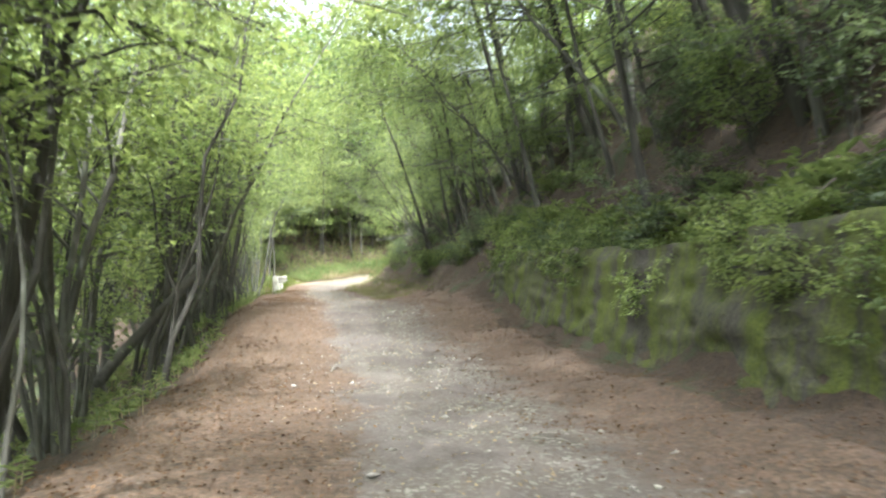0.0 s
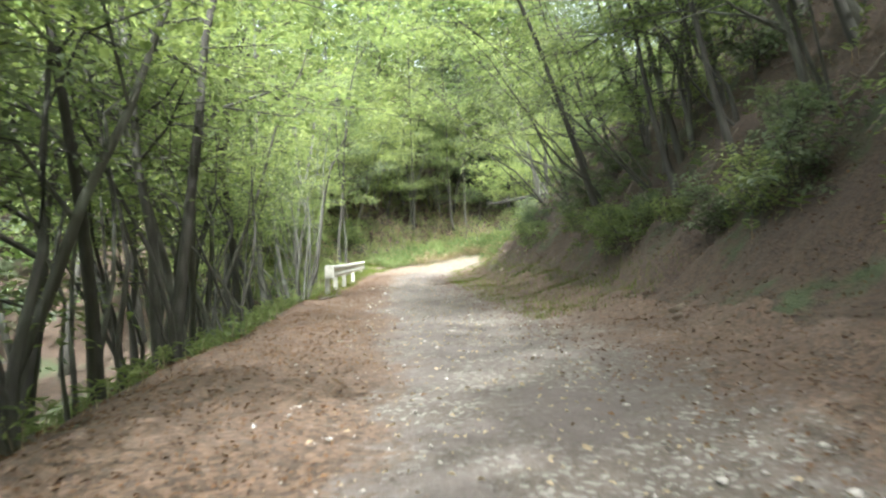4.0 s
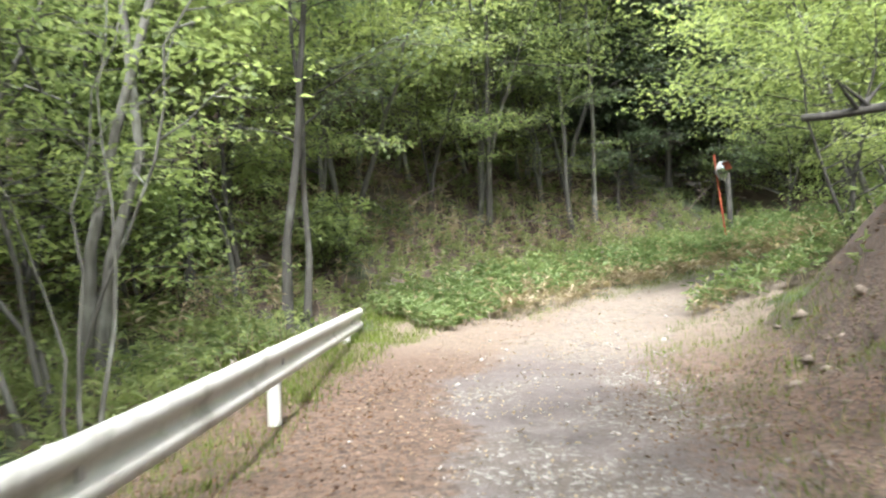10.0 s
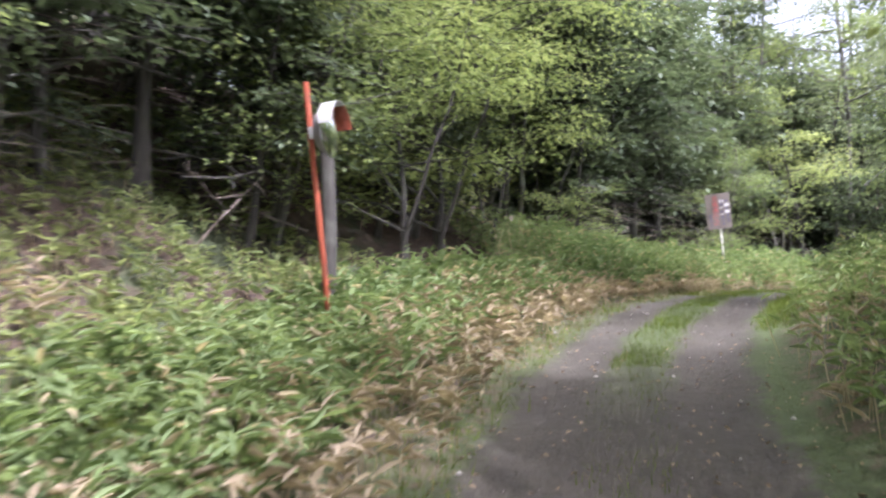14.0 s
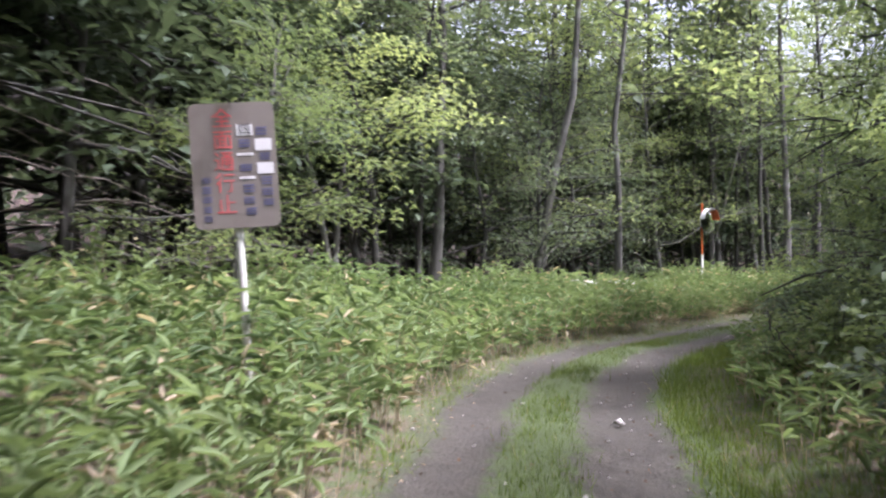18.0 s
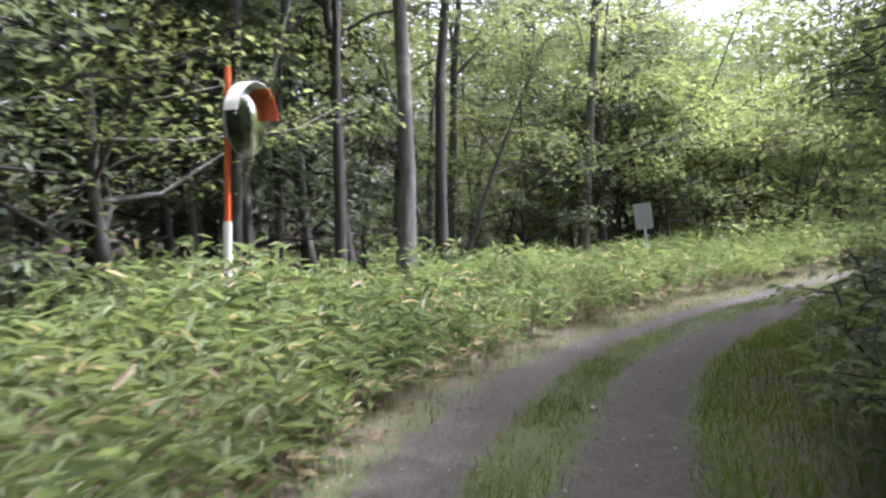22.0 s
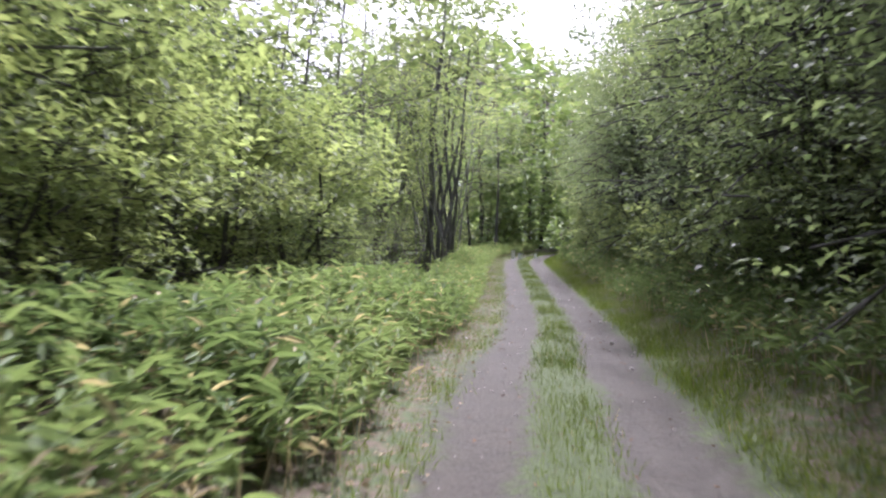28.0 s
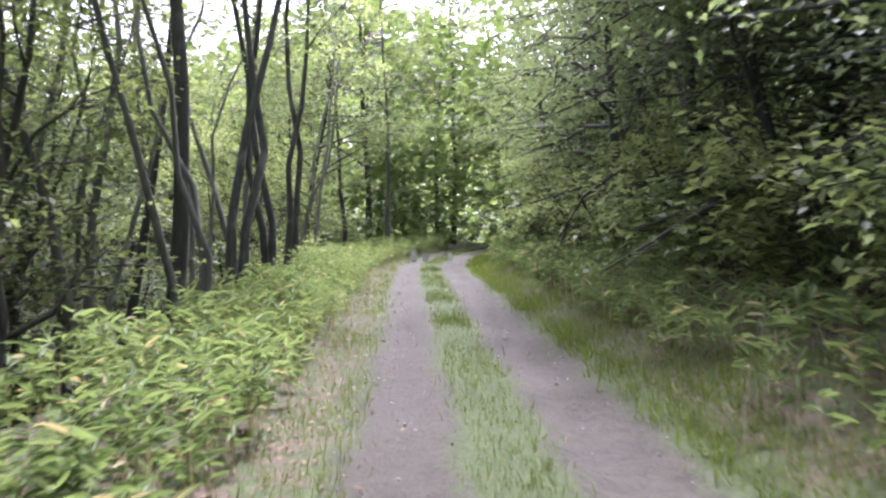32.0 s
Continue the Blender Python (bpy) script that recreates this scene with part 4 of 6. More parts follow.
stand(ADDED_CANOPY, [(2, 60.9, 54.2, 0.85, 20, 0, 0), (0, 63.0, 51.0, 0.85, 140, 0, 0), (2, 59.4, 57.4, 0.8, 250, 0, 0)], "tall trees beside the track")
# two more added crowns, to keep the slope behind the bend darker
stand(ADDED_CANOPY, [(1, 0.6, 67.2, 0.8, 0, 0, 0), (0, 3.6, 69.6, 0.85, 90, 0, 0)], "tall trees shading the track")
stand(ARCHING, [(0, 3.0, 70.8, 0.8, 40, 0, 0), (1, 0.2, 69.2, 0.85, 130, 0, 0), (2, -1.2, 72.0, 0.85, 10, 0, 0)], "trees arching over the bend")
stand(ARCHING, [(1, 7.2, 60.4, 0.75, 0, 0, -8)], "trees inside the bend")
scatter(58, LAYERED[:2], 11.4, 14.4, -9.0, -5.6, 9, 1.3, (0.7, 0.95), "layered trees behind the bend")
lean_in(LAYERED, [(1, 32.6, -4.7, 0.7, 6), (0, 33.4, -5.2, 0.8, 6), (1, 31.8, -5.3, 0.8, 6), (0, 30.6, -5.0, 0.75, 6)], "layered trees beside the track")
scatter(60, CONIFER, 31.5, 38.0, -11.0, -7.0, 10, 1.6, (0.8, 1.1), "dark evergreens in the wood")
scatter(61, LAYERED, 33.0, 40.0, -6.0, -4.2, 6, 1.8, (0.8, 1.0), "layered trees beside the track")
scatter(62, LAYERED, 33.0, 40.0, 4.4, 5.4, 6, 1.8, (0.8, 1.0), "layered trees beside the track")
scatter(52, LAYERED[2:], 19.4, 24.0, -7.5, -4.6, 9, 1.5, (0.7, 0.95), "layered trees beside the track")
scatter(53, LAYERED, 25.8, 31.0, -7.5, -4.4, 13, 1.4, (0.7, 1.0), "layered trees beside the track")
scatter(54, LAYERED, 31.0, 40.0, -9, -5.0, 12, 1.8, (0.8, 1.0), "layered trees beside the track")
scatter(55, CONIFER, 19.2, 25.5, -12, -6.5, 13, 1.4, (0.8, 1.1), "dark evergreens in the wood")
lean_in(BUSHY, [(2, 26.8, 3.9, 0.8, 2), (0, 27.6, 4.1, 0.9, 2), (2, 28.4, 4.2, 0.85, 2), (0, 29.2, 4.3, 0.9, 2), (2, 30.1, 4.5, 0.85, 2), (0, 31.0, 4.7, 0.95, 2), (2, 32.0, 4.7, 0.9, 2), (2, 33.2, 4.8, 0.95, 2), (0, 34.4, 4.8, 0.95, 2)], "leafy wall beside the track")
lean_in(BOUGHY, [(0, 24.6, 4.2, 0.8, 4), (1, 25.5, 4.0, 0.85, 4), (0, 26.4, 4.0, 0.85, 5), (1, 27.2, 3.9, 0.85, 5), (0, 28.1, 4.0, 0.9, 5), (1, 29.0, 4.1, 0.95, 4), (0, 29.9, 4.3, 0.9, 4), (1, 30.8, 4.4, 1.0, 4),
                 (0, 31.8, 4.4, 0.95, 4), (1, 32.8, 4.4, 1.0, 4), (0, 33.8, 4.4, 1.0, 4), (1, 34.9, 4.4, 1.0, 4), (0, 36.2, 4.4, 1.0, 4), (1, 37.6, 4.3, 1.0, 4), (0, 39.0, 4.2, 1.0, 4),
                 (1, 17.4, 4.4, 0.7, 4), (0, 18.9, 4.3, 0.75, 4), (1, 20.6, 4.3, 0.75, 4), (0, 22.4, 4.4, 0.75, 4), (1, 15.8, 5.0, 0.7, 4)], "leafy wall beside the track")
lean_in(DENSE, [(0, 28.9, 5.7, 0.8, 2), (1, 29.7, 5.8, 0.85, 2), (2, 30.6, 6.0, 0.75, 2), (0, 31.6, 6.0, 0.85, 2), (1, 27.9, 5.8, 0.75, 2)], "dark trees of the leafy wall")
scatter(56, LAYERED, 20.8, 28.0, 3.6, 4.8, 12, 1.7, (0.6, 0.75), "leafy wall beside the track")
lean_in(DENSE, [(1, 23.4, 5.6, 0.85, 5), (2, 24.4, 5.6, 0.8, 5), (0, 25.3, 5.4, 0.85, 5), (1, 26.2, 5.6, 0.9, 5), (2, 27.0, 5.6, 0.8, 5)], "dark trees of the leafy wall")
lean_in(DENSE, [(0, 33.0, 6.0, 0.85, 3), (1, 34.2, 6.0, 0.9, 3), (2, 35.4, 6.0, 0.8, 3), (0, 36.6, 6.0, 0.9, 3), (1, 37.8, 6.0, 0.9, 3)], "dark trees of the leafy wall")
scatter(57, DENSE, 27.5, 41.0, 5.4, 7.2, 12, 1.6, (0.7, 0.95), "dark trees behind the leafy wall")
lean_in(LAYERED, [(1, 13.7, 4.4, 0.75, 8), (1, 14.8, 4.3, 0.75, 8), (0, 16.5, -4.8, 0.7, 8), (1, 17.2, -5.0, 0.75, 8), (1, 18.6, -4.8, 0.6, 8),
                  (0, 5.6, 6.2, 0.75, 16), (3, 6.8, 6.4, 0.75, 18), (2, 7.9, 6.6, 0.7, 18), (3, 9.0, 6.6, 0.65, 16), (3, 10.0, 6.8, 0.6, 14), (3, 1.0, 6.4, 0.7, 14), (0, 2.4, 6.4, 0.7, 14), (3, 3.8, 6.4, 0.7, 14)],
        "layered trees beside the track")
# trees that stand out along the drive
stand(TALL, [(1, -2.9, 58.9, 0.8, 20, 0, 2), (3, -2.7, 59.25, 0.72, 200, 0, 5), (3, 2.9, 68.8, 0.8, 40, 0, 0), (2, -4.6, 49.0, 0.85, 0, 0, 0),
             (1, 57.2, 65.6, 1.0, 0, 0, 2), (0, 53.1, 68.2, 1.0, 80, 0, -1), (2, 45.7, 73.2, 0.9, 120, 0, 0), (3, 47.2, 73.9, 1.1, 200, 0, 2), (1, 48.3, 72.2, 1.1, 40, 0, 0), (3, 49.4, 73.4, 1.2, 300, 0, -2), (1, 50.2, 76.3, 1.0, 150, 0, 4), (1, 54.0, 67.3, 1.0, 220, 0, -3), (3, 46.6, 75.4, 1.1, 20, 0, 8), (0, 63.6, 68.4, 0.9, 60, 0, 0),
             (1, 54.2, 76.5, 0.9, 0, 0, 0), (1, 73.8, 8.6, 0.9, 30, 0, 0), (0, 72.9, 6.4, 0.8, 50, 0, 0), (3, -3.7, 26.0, 0.75, 0, 0, 4)], "tall trees in the wood")
stand(SLENDER, [(3, -1.76, 67.4, 0.9, 30, 0, 3), (0, 0.39, 67.5, 0.9, 90, 0, -3), (3, -3.5, 36.5, 0.95, 200, 2, 4), (2, -2.6, 24.5, 1.1, 10, 0, 6), (5, -3.0, 30.5, 0.9, 100, 0, 5), (0, -3.3, 33.0, 1.0, 260, 0, 6),
                (3, -3.1, 20.8, 1.0, 60, 0, 4), (0, -3.2, 12.0, 1.1, 170, 0, 5), (5, -3.4, 9.5, 1.0, 330, 0, 6), (2, -3.9, 7.0, 1.2, 45, 0, 5), (1, 5.4, 34.0, 0.7, 0, -6, -16),
                (0, 5.9, 36.4, 0.7, 70, -4, -12)], "slender trees beside the track")
stand(BARE, [(3, -4.4, 54.9, 0.95, 40, 0, 4), (1, -4.2, 51.6, 0.85, 150, 0, 5), (1, 5.75, 54.1, 0.6, 0, -4, -14), (3, 5.9, 53.6, 0.6, 90, 4, -20), (1, 37.9, 78.9, 1.25, 0, 9, 0), (1, 39.5, 77.1, 1.0, 180, 0, 1), (2, 66.07, 30.52, 0.9, 30, 0, 2), (0, 67.86, 29.96, 1.0, 80, 0, -2), (1, 67.33, 29.18, 1.15, 130, 0, 2), (2, 69.41, 28.32, 1.0, 190, 0, -3), (3, 67.86, 26.76, 1.0, 240, 0, 3), (2, 69.43, 25.72, 1.0, 300, 0, 0), (3, 68.68, 23.94, 0.95, 10, 0, -2), (0, 70.13, 22.19, 1.0, 60, 0, 2), (3, 70.07, 20.19, 1.0, 100, 0, 0), (2, 71.18, 17.36, 1.0, 160, 0, 2), (1, 68.62, 32.24, 1.0, 220, 0, 0), (0, 70.26, 30.19, 1.0, 280, 0, 2)], "bare-stemmed trees beside the track")
lean_in(ARCHING, [(0, 0.8, -3.4, 0.95, 10), (1, 2.6, -4.2, 1.0, 12), (2, 4.6, -4.0, 0.9, 10), (0, 6.4, -4.6, 1.0, 10), (1, 8.2, -4.4, 0.95, 8), (2, 10.2, -5.2, 0.9, 8), (0, -1.2, -3.6, 1.0, 10),
                  (1, -0.5, 7.2, 0.9, 14), (2, 1.6, 7.4, 0.85, 16), (0, 3.4, 7.0, 0.9, 16), (1, 5.3, 7.6, 0.85, 18), (0, 7.6, 7.6, 0.8, 14), (2, 9.4, 7.2, 0.75, 16),
                  (2, 0.6, 6.2, 0.9, 20), (0, 2.6, 6.3, 0.95, 22), (1, 4.3, 6.6, 0.95, 22), (2, 6.4, 6.8, 0.9, 22), (0, 8.4, 7.0, 0.85, 20), (1, -2.2, 6.4, 0.95, 18), (2, -2.6, -3.8, 0.95, 12),
                  (2, 3.0, 6.6, 1.05, 24), (0, 5.0, 6.6, 1.05, 24), (1, 6.9, 6.8, 1.0, 24), (1, 6.2, -4.4, 1.05, 18), (0, 7.2, -4.8, 1.05, 16), (2, 1.7, -4.8, 0.95, 16), (2, 7.4, -6.0, 1.0, 14), (0, 17.0, -5.8, 0.9, 6), (1, 18.4, -5.4, 0.9, 8),
                  (1, 19.6, 5.2, 0.8, 8), (2, 22.0, 5.0, 0.8, 8), (0, 24.6, 5.0, 0.85, 8), (1, 27.0, 5.2, 0.9, 8), (2, 29.6, 5.6, 0.9, 8), (0, 32.4, 5.8, 0.95, 8), (1, 35.2, 5.4, 1.0, 8),
                  (1, 25.4, -5.6, 0.8, 8), (0, 26.8, -5.4, 0.85, 8), (1, 28.2, -5.2, 0.8, 8), (2, 29.4, -5.6, 0.75, 6), (2, 38.6, -4.4, 0.9, 10), (0, 18.0, -6.2, 1.0, 8), (2, 16.4, -6.0, 1.0, 10), (2, 17.4, -4.9, 1.0, 10), (0, 14.5, -5.4, 0.85, 6), (0, 18.2, -5.6, 0.9, 6), (1, 13.7, -6.0, 0.9, 6)],
        "trees arching over the track")
scatter(36, FAR, 17, 27, -26, -10, 22, 2.0, (0.8, 1.1), "tall trees in the wood")
stand(FAR, [(2, 50, 78, 1.15, 10, 0, 0), (0, 54, 76.5, 1.2, 50, 0, 0), (1, 57.5, 80, 1.25, 90, 0, 0), (2, 47, 80.5, 1.2, 130, 0, 0), (0, 60, 75, 1.2, 170, 0, 0), (1, 52.5, 81.5, 1.25, 210, 0, 0), (2, 44, 79.8, 1.15, 250, 0, 0), (2, 62.5, 79, 1.25, 290, 0, 0), (2, 46, 86, 1.25, 0, 0, 0), (0, 50, 88.5, 1.2, 40, 0, 0), (2, 55, 88, 1.2, 80, 0, 0), (1, 42, 86.5, 1.2, 120, 0, 0), (2, 38, 87, 1.2, 200, 0, 0), (0, 52, 84, 1.2, 240, 0, 0),
            (2, 70, -9, 1.3, 0, 0, 0), (0, 74, -6, 1.3, 30, 0, 0), (2, 77, -2, 1.25, 60, 0, 0), (1, 66, -10, 1.3, 90, 0, 0), (2, 62, -8, 1.3, 120, 0, 0), (0, 72, -13, 1.4, 150, 0, 0), (2, 68, -15, 1.4, 180, 0, 0), (1, 76, -10, 1.4, 210, 0, 0)], "tall trees in the wood")
lean_in(LAYERED, [(0, 5.2, 6.2, 0.7, 10), (1, 6.1, 6.0, 0.75, 12), (2, 7.0, 6.2, 0.65, 12), (0, 7.9, 6.0, 0.7, 12), (1, 8.7, 6.2, 0.75, 12), (2, 9.5, 6.2, 0.6, 12), (1, 10.3, 6.4, 0.7, 10)], "layered trees above the cut bank")
lean_in(SAPLING, [(0, 8.3, 5.6, 0.8, 30), (1, 8.9, 5.4, 0.75, 34), (2, 9.4, 5.7, 0.9, 28), (3, 9.9, 5.3, 0.75, 36), (0, 10.4, 5.8, 0.85, 30), (1, 10.9, 5.5, 0.8, 34), (2, 11.4, 5.9, 0.9, 26), (3, 7.4, 5.9, 0.75, 30), (1, 6.6, 5.6, 0.75, 26), (3, 5.6, 5.9, 0.75, 26)],
        "thin stems leaning out over the cut bank")
# first stretch: slender trees on the falling side
scatter(1, SLENDER, -2, 12, -7, -2.9, 30, 0.8, (0.8, 1.15), "slender trees on the falling slope")
scatter(70, SAPLING, -1.5, 11.8, -5.6, -2.7, 54, 0.45, (0.7, 1.15), "thin saplings on the falling slope")
scatter(2, FAR, -2, 12.5, -16, -7.5, 20, 2.0, (0.9, 1.3), "slender trees on the falling slope")
scatter(31, FAR, -2, 12.5, -18, -7.5, 6, 2.2, (0.7, 1.1), "leafy trees on the falling slope")
# above the cut bank
scatter(4, SLENDER, -2, 12.5, 6.4, 12, 12, 1.4, (0.7, 1.1), "trees above the cut bank")
scatter(5, BUSHY, -3, 12.5, 6.8, 13, 22, 1.8, (0.55, 0.85), "trees above the cut bank")
scatter(74, SHRUB[::2], -2.0, 5.4, 4.3, 4.8, 34, 0.3, (0.4, 0.7), "leafy shrubs hanging over the rock face")
scatter(63, SHRUB, -2.5, 4.9, 4.55, 5.1, 22, 0.4, (0.45, 0.75), "shrubs on the cut bank")
scatter(6, SHRUB, -2, 4.5, 4.6, 8, 30, 0.6, (0.6, 1.2), "shrubs on the cut bank")
scatter(32, SHRUB, 4.5, 12.5, 6.0, 10.5, 44, 0.7, (0.5, 1.1), "shrubs on the cut bank")
scatter(33, SHRUB, 2.5, 12.0, 4.3, 6.4, 34, 0.7, (0.35, 0.75), "shrubs on the cut bank")
# outside of the bend
scatter(7, FAR, 11.6, 17, -16, -10.0, 9, 1.3, (0.8, 1.2), "trees behind the bend")
scatter(8, FAR, 12.0, 17.5, -15, -9.0, 9, 1.8, (0.6, 0.95), "trees behind the bend")
scatter(9, SHRUB[::2], 12.0, 14.4, -8, -4.2, 9, 0.8, (0.5, 1.0), "shrubs behind the bend")
scatter(10, BUSHY, 13.2, 18, 4.0, 7, 10, 1.4, (0.4, 0.55), "trees inside the bend")
# second stretch: forest on the left
scatter(11, TALL, 17, 27, -12, -5.0, 14, 1.7, (0.75, 1.1), "tall trees in the wood")
scatter(75, TALL, 19.5, 26.0, -11, -5.4, 13, 0.9, (0.7, 1.0), "tall trees in the wood")
scatter(37, BARE, 20.5, 25, -12, -5.5, 12, 0.9, (0.9, 1.2), "bare-stemmed trees in the wood")
scatter(12, SLENDER, 17, 28, -14, -6.0, 10, 1.2, (0.8, 1.2), "slender trees in the wood")
scatter(13, FAR[1:3], 17.5, 29, -18, -8.0, 24, 2.0, (0.6, 0.95), "leafy trees in the wood")
scatter(34, BUSHY, 26.0, 29.5, -8, -4.6, 10, 1.5, (0.5, 0.75), "leafy trees in the wood")
scatter(14, BARE, 31, 40, -12, -5.0, 18, 1.2, (0.9, 1.3), "slender trees in the wood")
scatter(15, FAR, 28, 41, -24, -6, 18, 2.2, (0.8, 1.1), "tall trees in the wood")
scatter(16, SHRUB, 17, 40, -9, -4.6, 46, 0.9, (0.6, 1.2), "shrubs in the wood")
scatter(72, LUSH[:2], 26.2, 32.0, -6.2, -4.0, 17, 0.9, (0.75, 1.05), "lush trees beside the track")
scatter(73, LUSH[1:], 12.2, 14.8, -7.5, -4.6, 6, 0.9, (0.6, 0.8), "lush trees behind the bend")
# leafy wall on the right
scatter(59, BUSHY, 17.6, 20.8, 3.6, 5.0, 6, 1.4, (0.45, 0.55), "leafy wall beside the track")
scatter(17, BUSHY, 20.8, 27.5, 3.7, 5.6, 20, 1.1, (0.6, 0.9), "leafy wall beside the track")
scatter(18, BUSHY, 27.5, 41, 4.8, 8.0, 32, 1.3, (0.75, 1.05), "leafy wall beside the track")
scatter(35, FAR, 20.5, 41, 8, 13, 19, 2.0, (0.9, 1.2), "leafy wall beside the track")
scatter(19, FAR, 16, 41, 11, 18, 18, 2.4, (0.8, 1.1), "tall trees behind the leafy wall")
scatter(38, BUSHY, 23.5, 31.5, 3.5, 4.8, 26, 1.05, (0.6, 0.85), "leafy wall beside the track")
scatter(39, SHRUB, 17.5, 24.5, 2.4, 3.4, 24, 0.7, (0.5, 0.8), "shrubs inside the bend")
scatter(40, BUSHY, 15.6, 19.5, -9.5, -5.6, 16, 1.3, (0.6, 0.95), "dark leafy trees behind the bend")
scatter(41, FAR, 16, 19, -22, -9, 12, 1.8, (0.8, 1.1), "trees behind the bend")
scatter(42, DENSE, 16.2, 21.5, -10, -5.4, 13, 1.6, (0.75, 1.0), "dark trees behind the bend")
scatter(43, LAYERED, -2, 10.5, 6.8, 10, 9, 1.6, (0.7, 0.95), "layered trees above the cut bank")
scatter(44, BUSHY, 18.5, 21.8, -10, -5.4, 9, 1.4, (0.6, 0.9), "leafy trees in the wood")
scatter(45, DENSE, 28.5, 32.5, -9, -5.2, 7, 1.6, (0.7, 0.9), "dark trees in the wood")
scatter(46, DENSE, 20.8, 41, 6.0, 9, 14, 2.2, (0.7, 0.9), "dark trees behind the leafy wall")
scatter(47, DENSE, 30.5, 41, 5.8, 7.4, 14, 1.8, (0.85, 1.05), "tall dark trees of the leafy wall")
scatter(48, DENSE, 20.5, 28, 4.8, 6.6, 8, 1.8, (0.7, 0.9), "tall dark trees of the leafy wall")
# end of the track
scatter(20, BUSHY, 39.2, 41.8, -5, 6, 10, 1.8, (0.9, 1.3), "trees closing the track")
scatter(21, FAR, 39.4, 41.8, -8, 8, 8, 2.0, (0.8, 1.1), "trees closing the track")


def far_woods(name, seed, count, t0, t1, d0, d1, low, high, size, label, leaf=FAR_LEAF):
    """Distant woods: clumps of foliage in one piece."""
    rng = np.random.default_rng(seed)
    n = count // 12
    c = land(rng.uniform(t0, t1, n), rng.uniform(d0, d1, n))
    c[:, 2] = ground_z(c[:, 0], c[:, 1]) + low + (high - low) * rng.beta(1.3, 1.5, n)
    c = np.repeat(c, 12, 0) + rng.normal(0, size * 1.5, (n * 12, 3)) * [1, 1, 0.5]
    m = len(c)
    a = rng.uniform(0, 6.28, m)
    along = np.stack([np.cos(a), np.sin(a), rng.normal(-0.2, 0.4, m)], 1)
    up = np.stack([rng.normal(0, 0.5, m), rng.normal(0, 0.5, m), np.ones(m)], 1)
    k = rng.uniform(0.5, 1.3, m) * size
    return tagged(new(name, mesh_of(name, *leaves(c, along, up, k, k * 0.6), leaf)), label, "woods", kind="stuff")


far_woods("valley_woods", 201, 26000, -5, 13, -42, -13, 0.5, 13, 0.7, "sunlit green woods down in the valley")
far_woods("hillside_woods", 202, 14000, -5, 13, 11, 24, 0.5, 9, 0.6, "dark green woods up the hillside")
far_woods("bend_woods", 203, 24000, 11.5, 18, -34, -12, 0.5, 12, 0.6, "deep green woods beyond the bend")
far_woods("flat_woods", 204, 30000, 17, 29, -40, -16, 0.3, 12, 0.7, "green woods on the flat ground", LEAF_DARK)
far_woods("upper_woods", 205, 24000, 28, 42, -40, -13, 0.3, 14, 0.7, "pale green woods beyond the slender trees")
far_woods("inner_woods", 206, 18000, 15, 42, 10, 20, 0.5, 11, 0.6, "dark green woods behind the leafy wall")
far_woods("end_woods", 207, 14000, 40.5, 42, -25, 25, 0.3, 13, 0.6, "green woods closing the end of the track")


def far_hill():
    """A wooded hill across the valley."""
    rng = np.random.default_rng(220)
    g = np.linspace(-1, 1, 50)
    X, Y = np.meshgrid(g * 130 + 125, g * 130 - 110, indexing="ij")
    Z = 54 * np.exp(-(((X - 125) / 70) ** 2 + ((Y + 110) / 60) ** 2)) + 5 * np.sin(X * 0.09) * np.sin(Y * 0.07) - 2
    i, j = np.meshgrid(np.arange(49), np.arange(49), indexing="ij")
    q = (i * 50 + j).ravel()
    tagged(new("backdrop_hill", mesh_of("backdrop_hill", np.stack([X.ravel(), Y.ravel(), Z.ravel()], -1), np.stack([q, q + 50, q + 51, q + 1], -1), SOIL_GREEN, True)),
           "wooded hill across the valley", "hill", kind="structure")
    n = 15000
    x, y = rng.uniform(0, 240, n), rng.uniform(-225, 0, n)
    z = 54 * np.exp(-(((x - 125) / 70) ** 2 + ((y + 110) / 60) ** 2)) + 5 * np.sin(x * 0.09) * np.sin(y * 0.07) + rng.uniform(-1, 5, n)
    a = rng.uniform(0, 6.28, n)
    V, F = leaves(np.stack([x, y, z], 1), np.stack([np.cos(a), np.sin(a), rng.normal(-0.3, 0.4, n)], 1), np.stack([rng.normal(0, 0.5, n), rng.normal(0, 0.5, n), np.ones(n)], 1),
                  rng.uniform(2, 4, n), rng.uniform(1.4, 2.6, n))
    tagged(new("hill_woods", mesh_of("hill_woods", V, F, FAR_LEAF)), "green woods covering the far hill", "woods", kind="stuff")


far_hill()


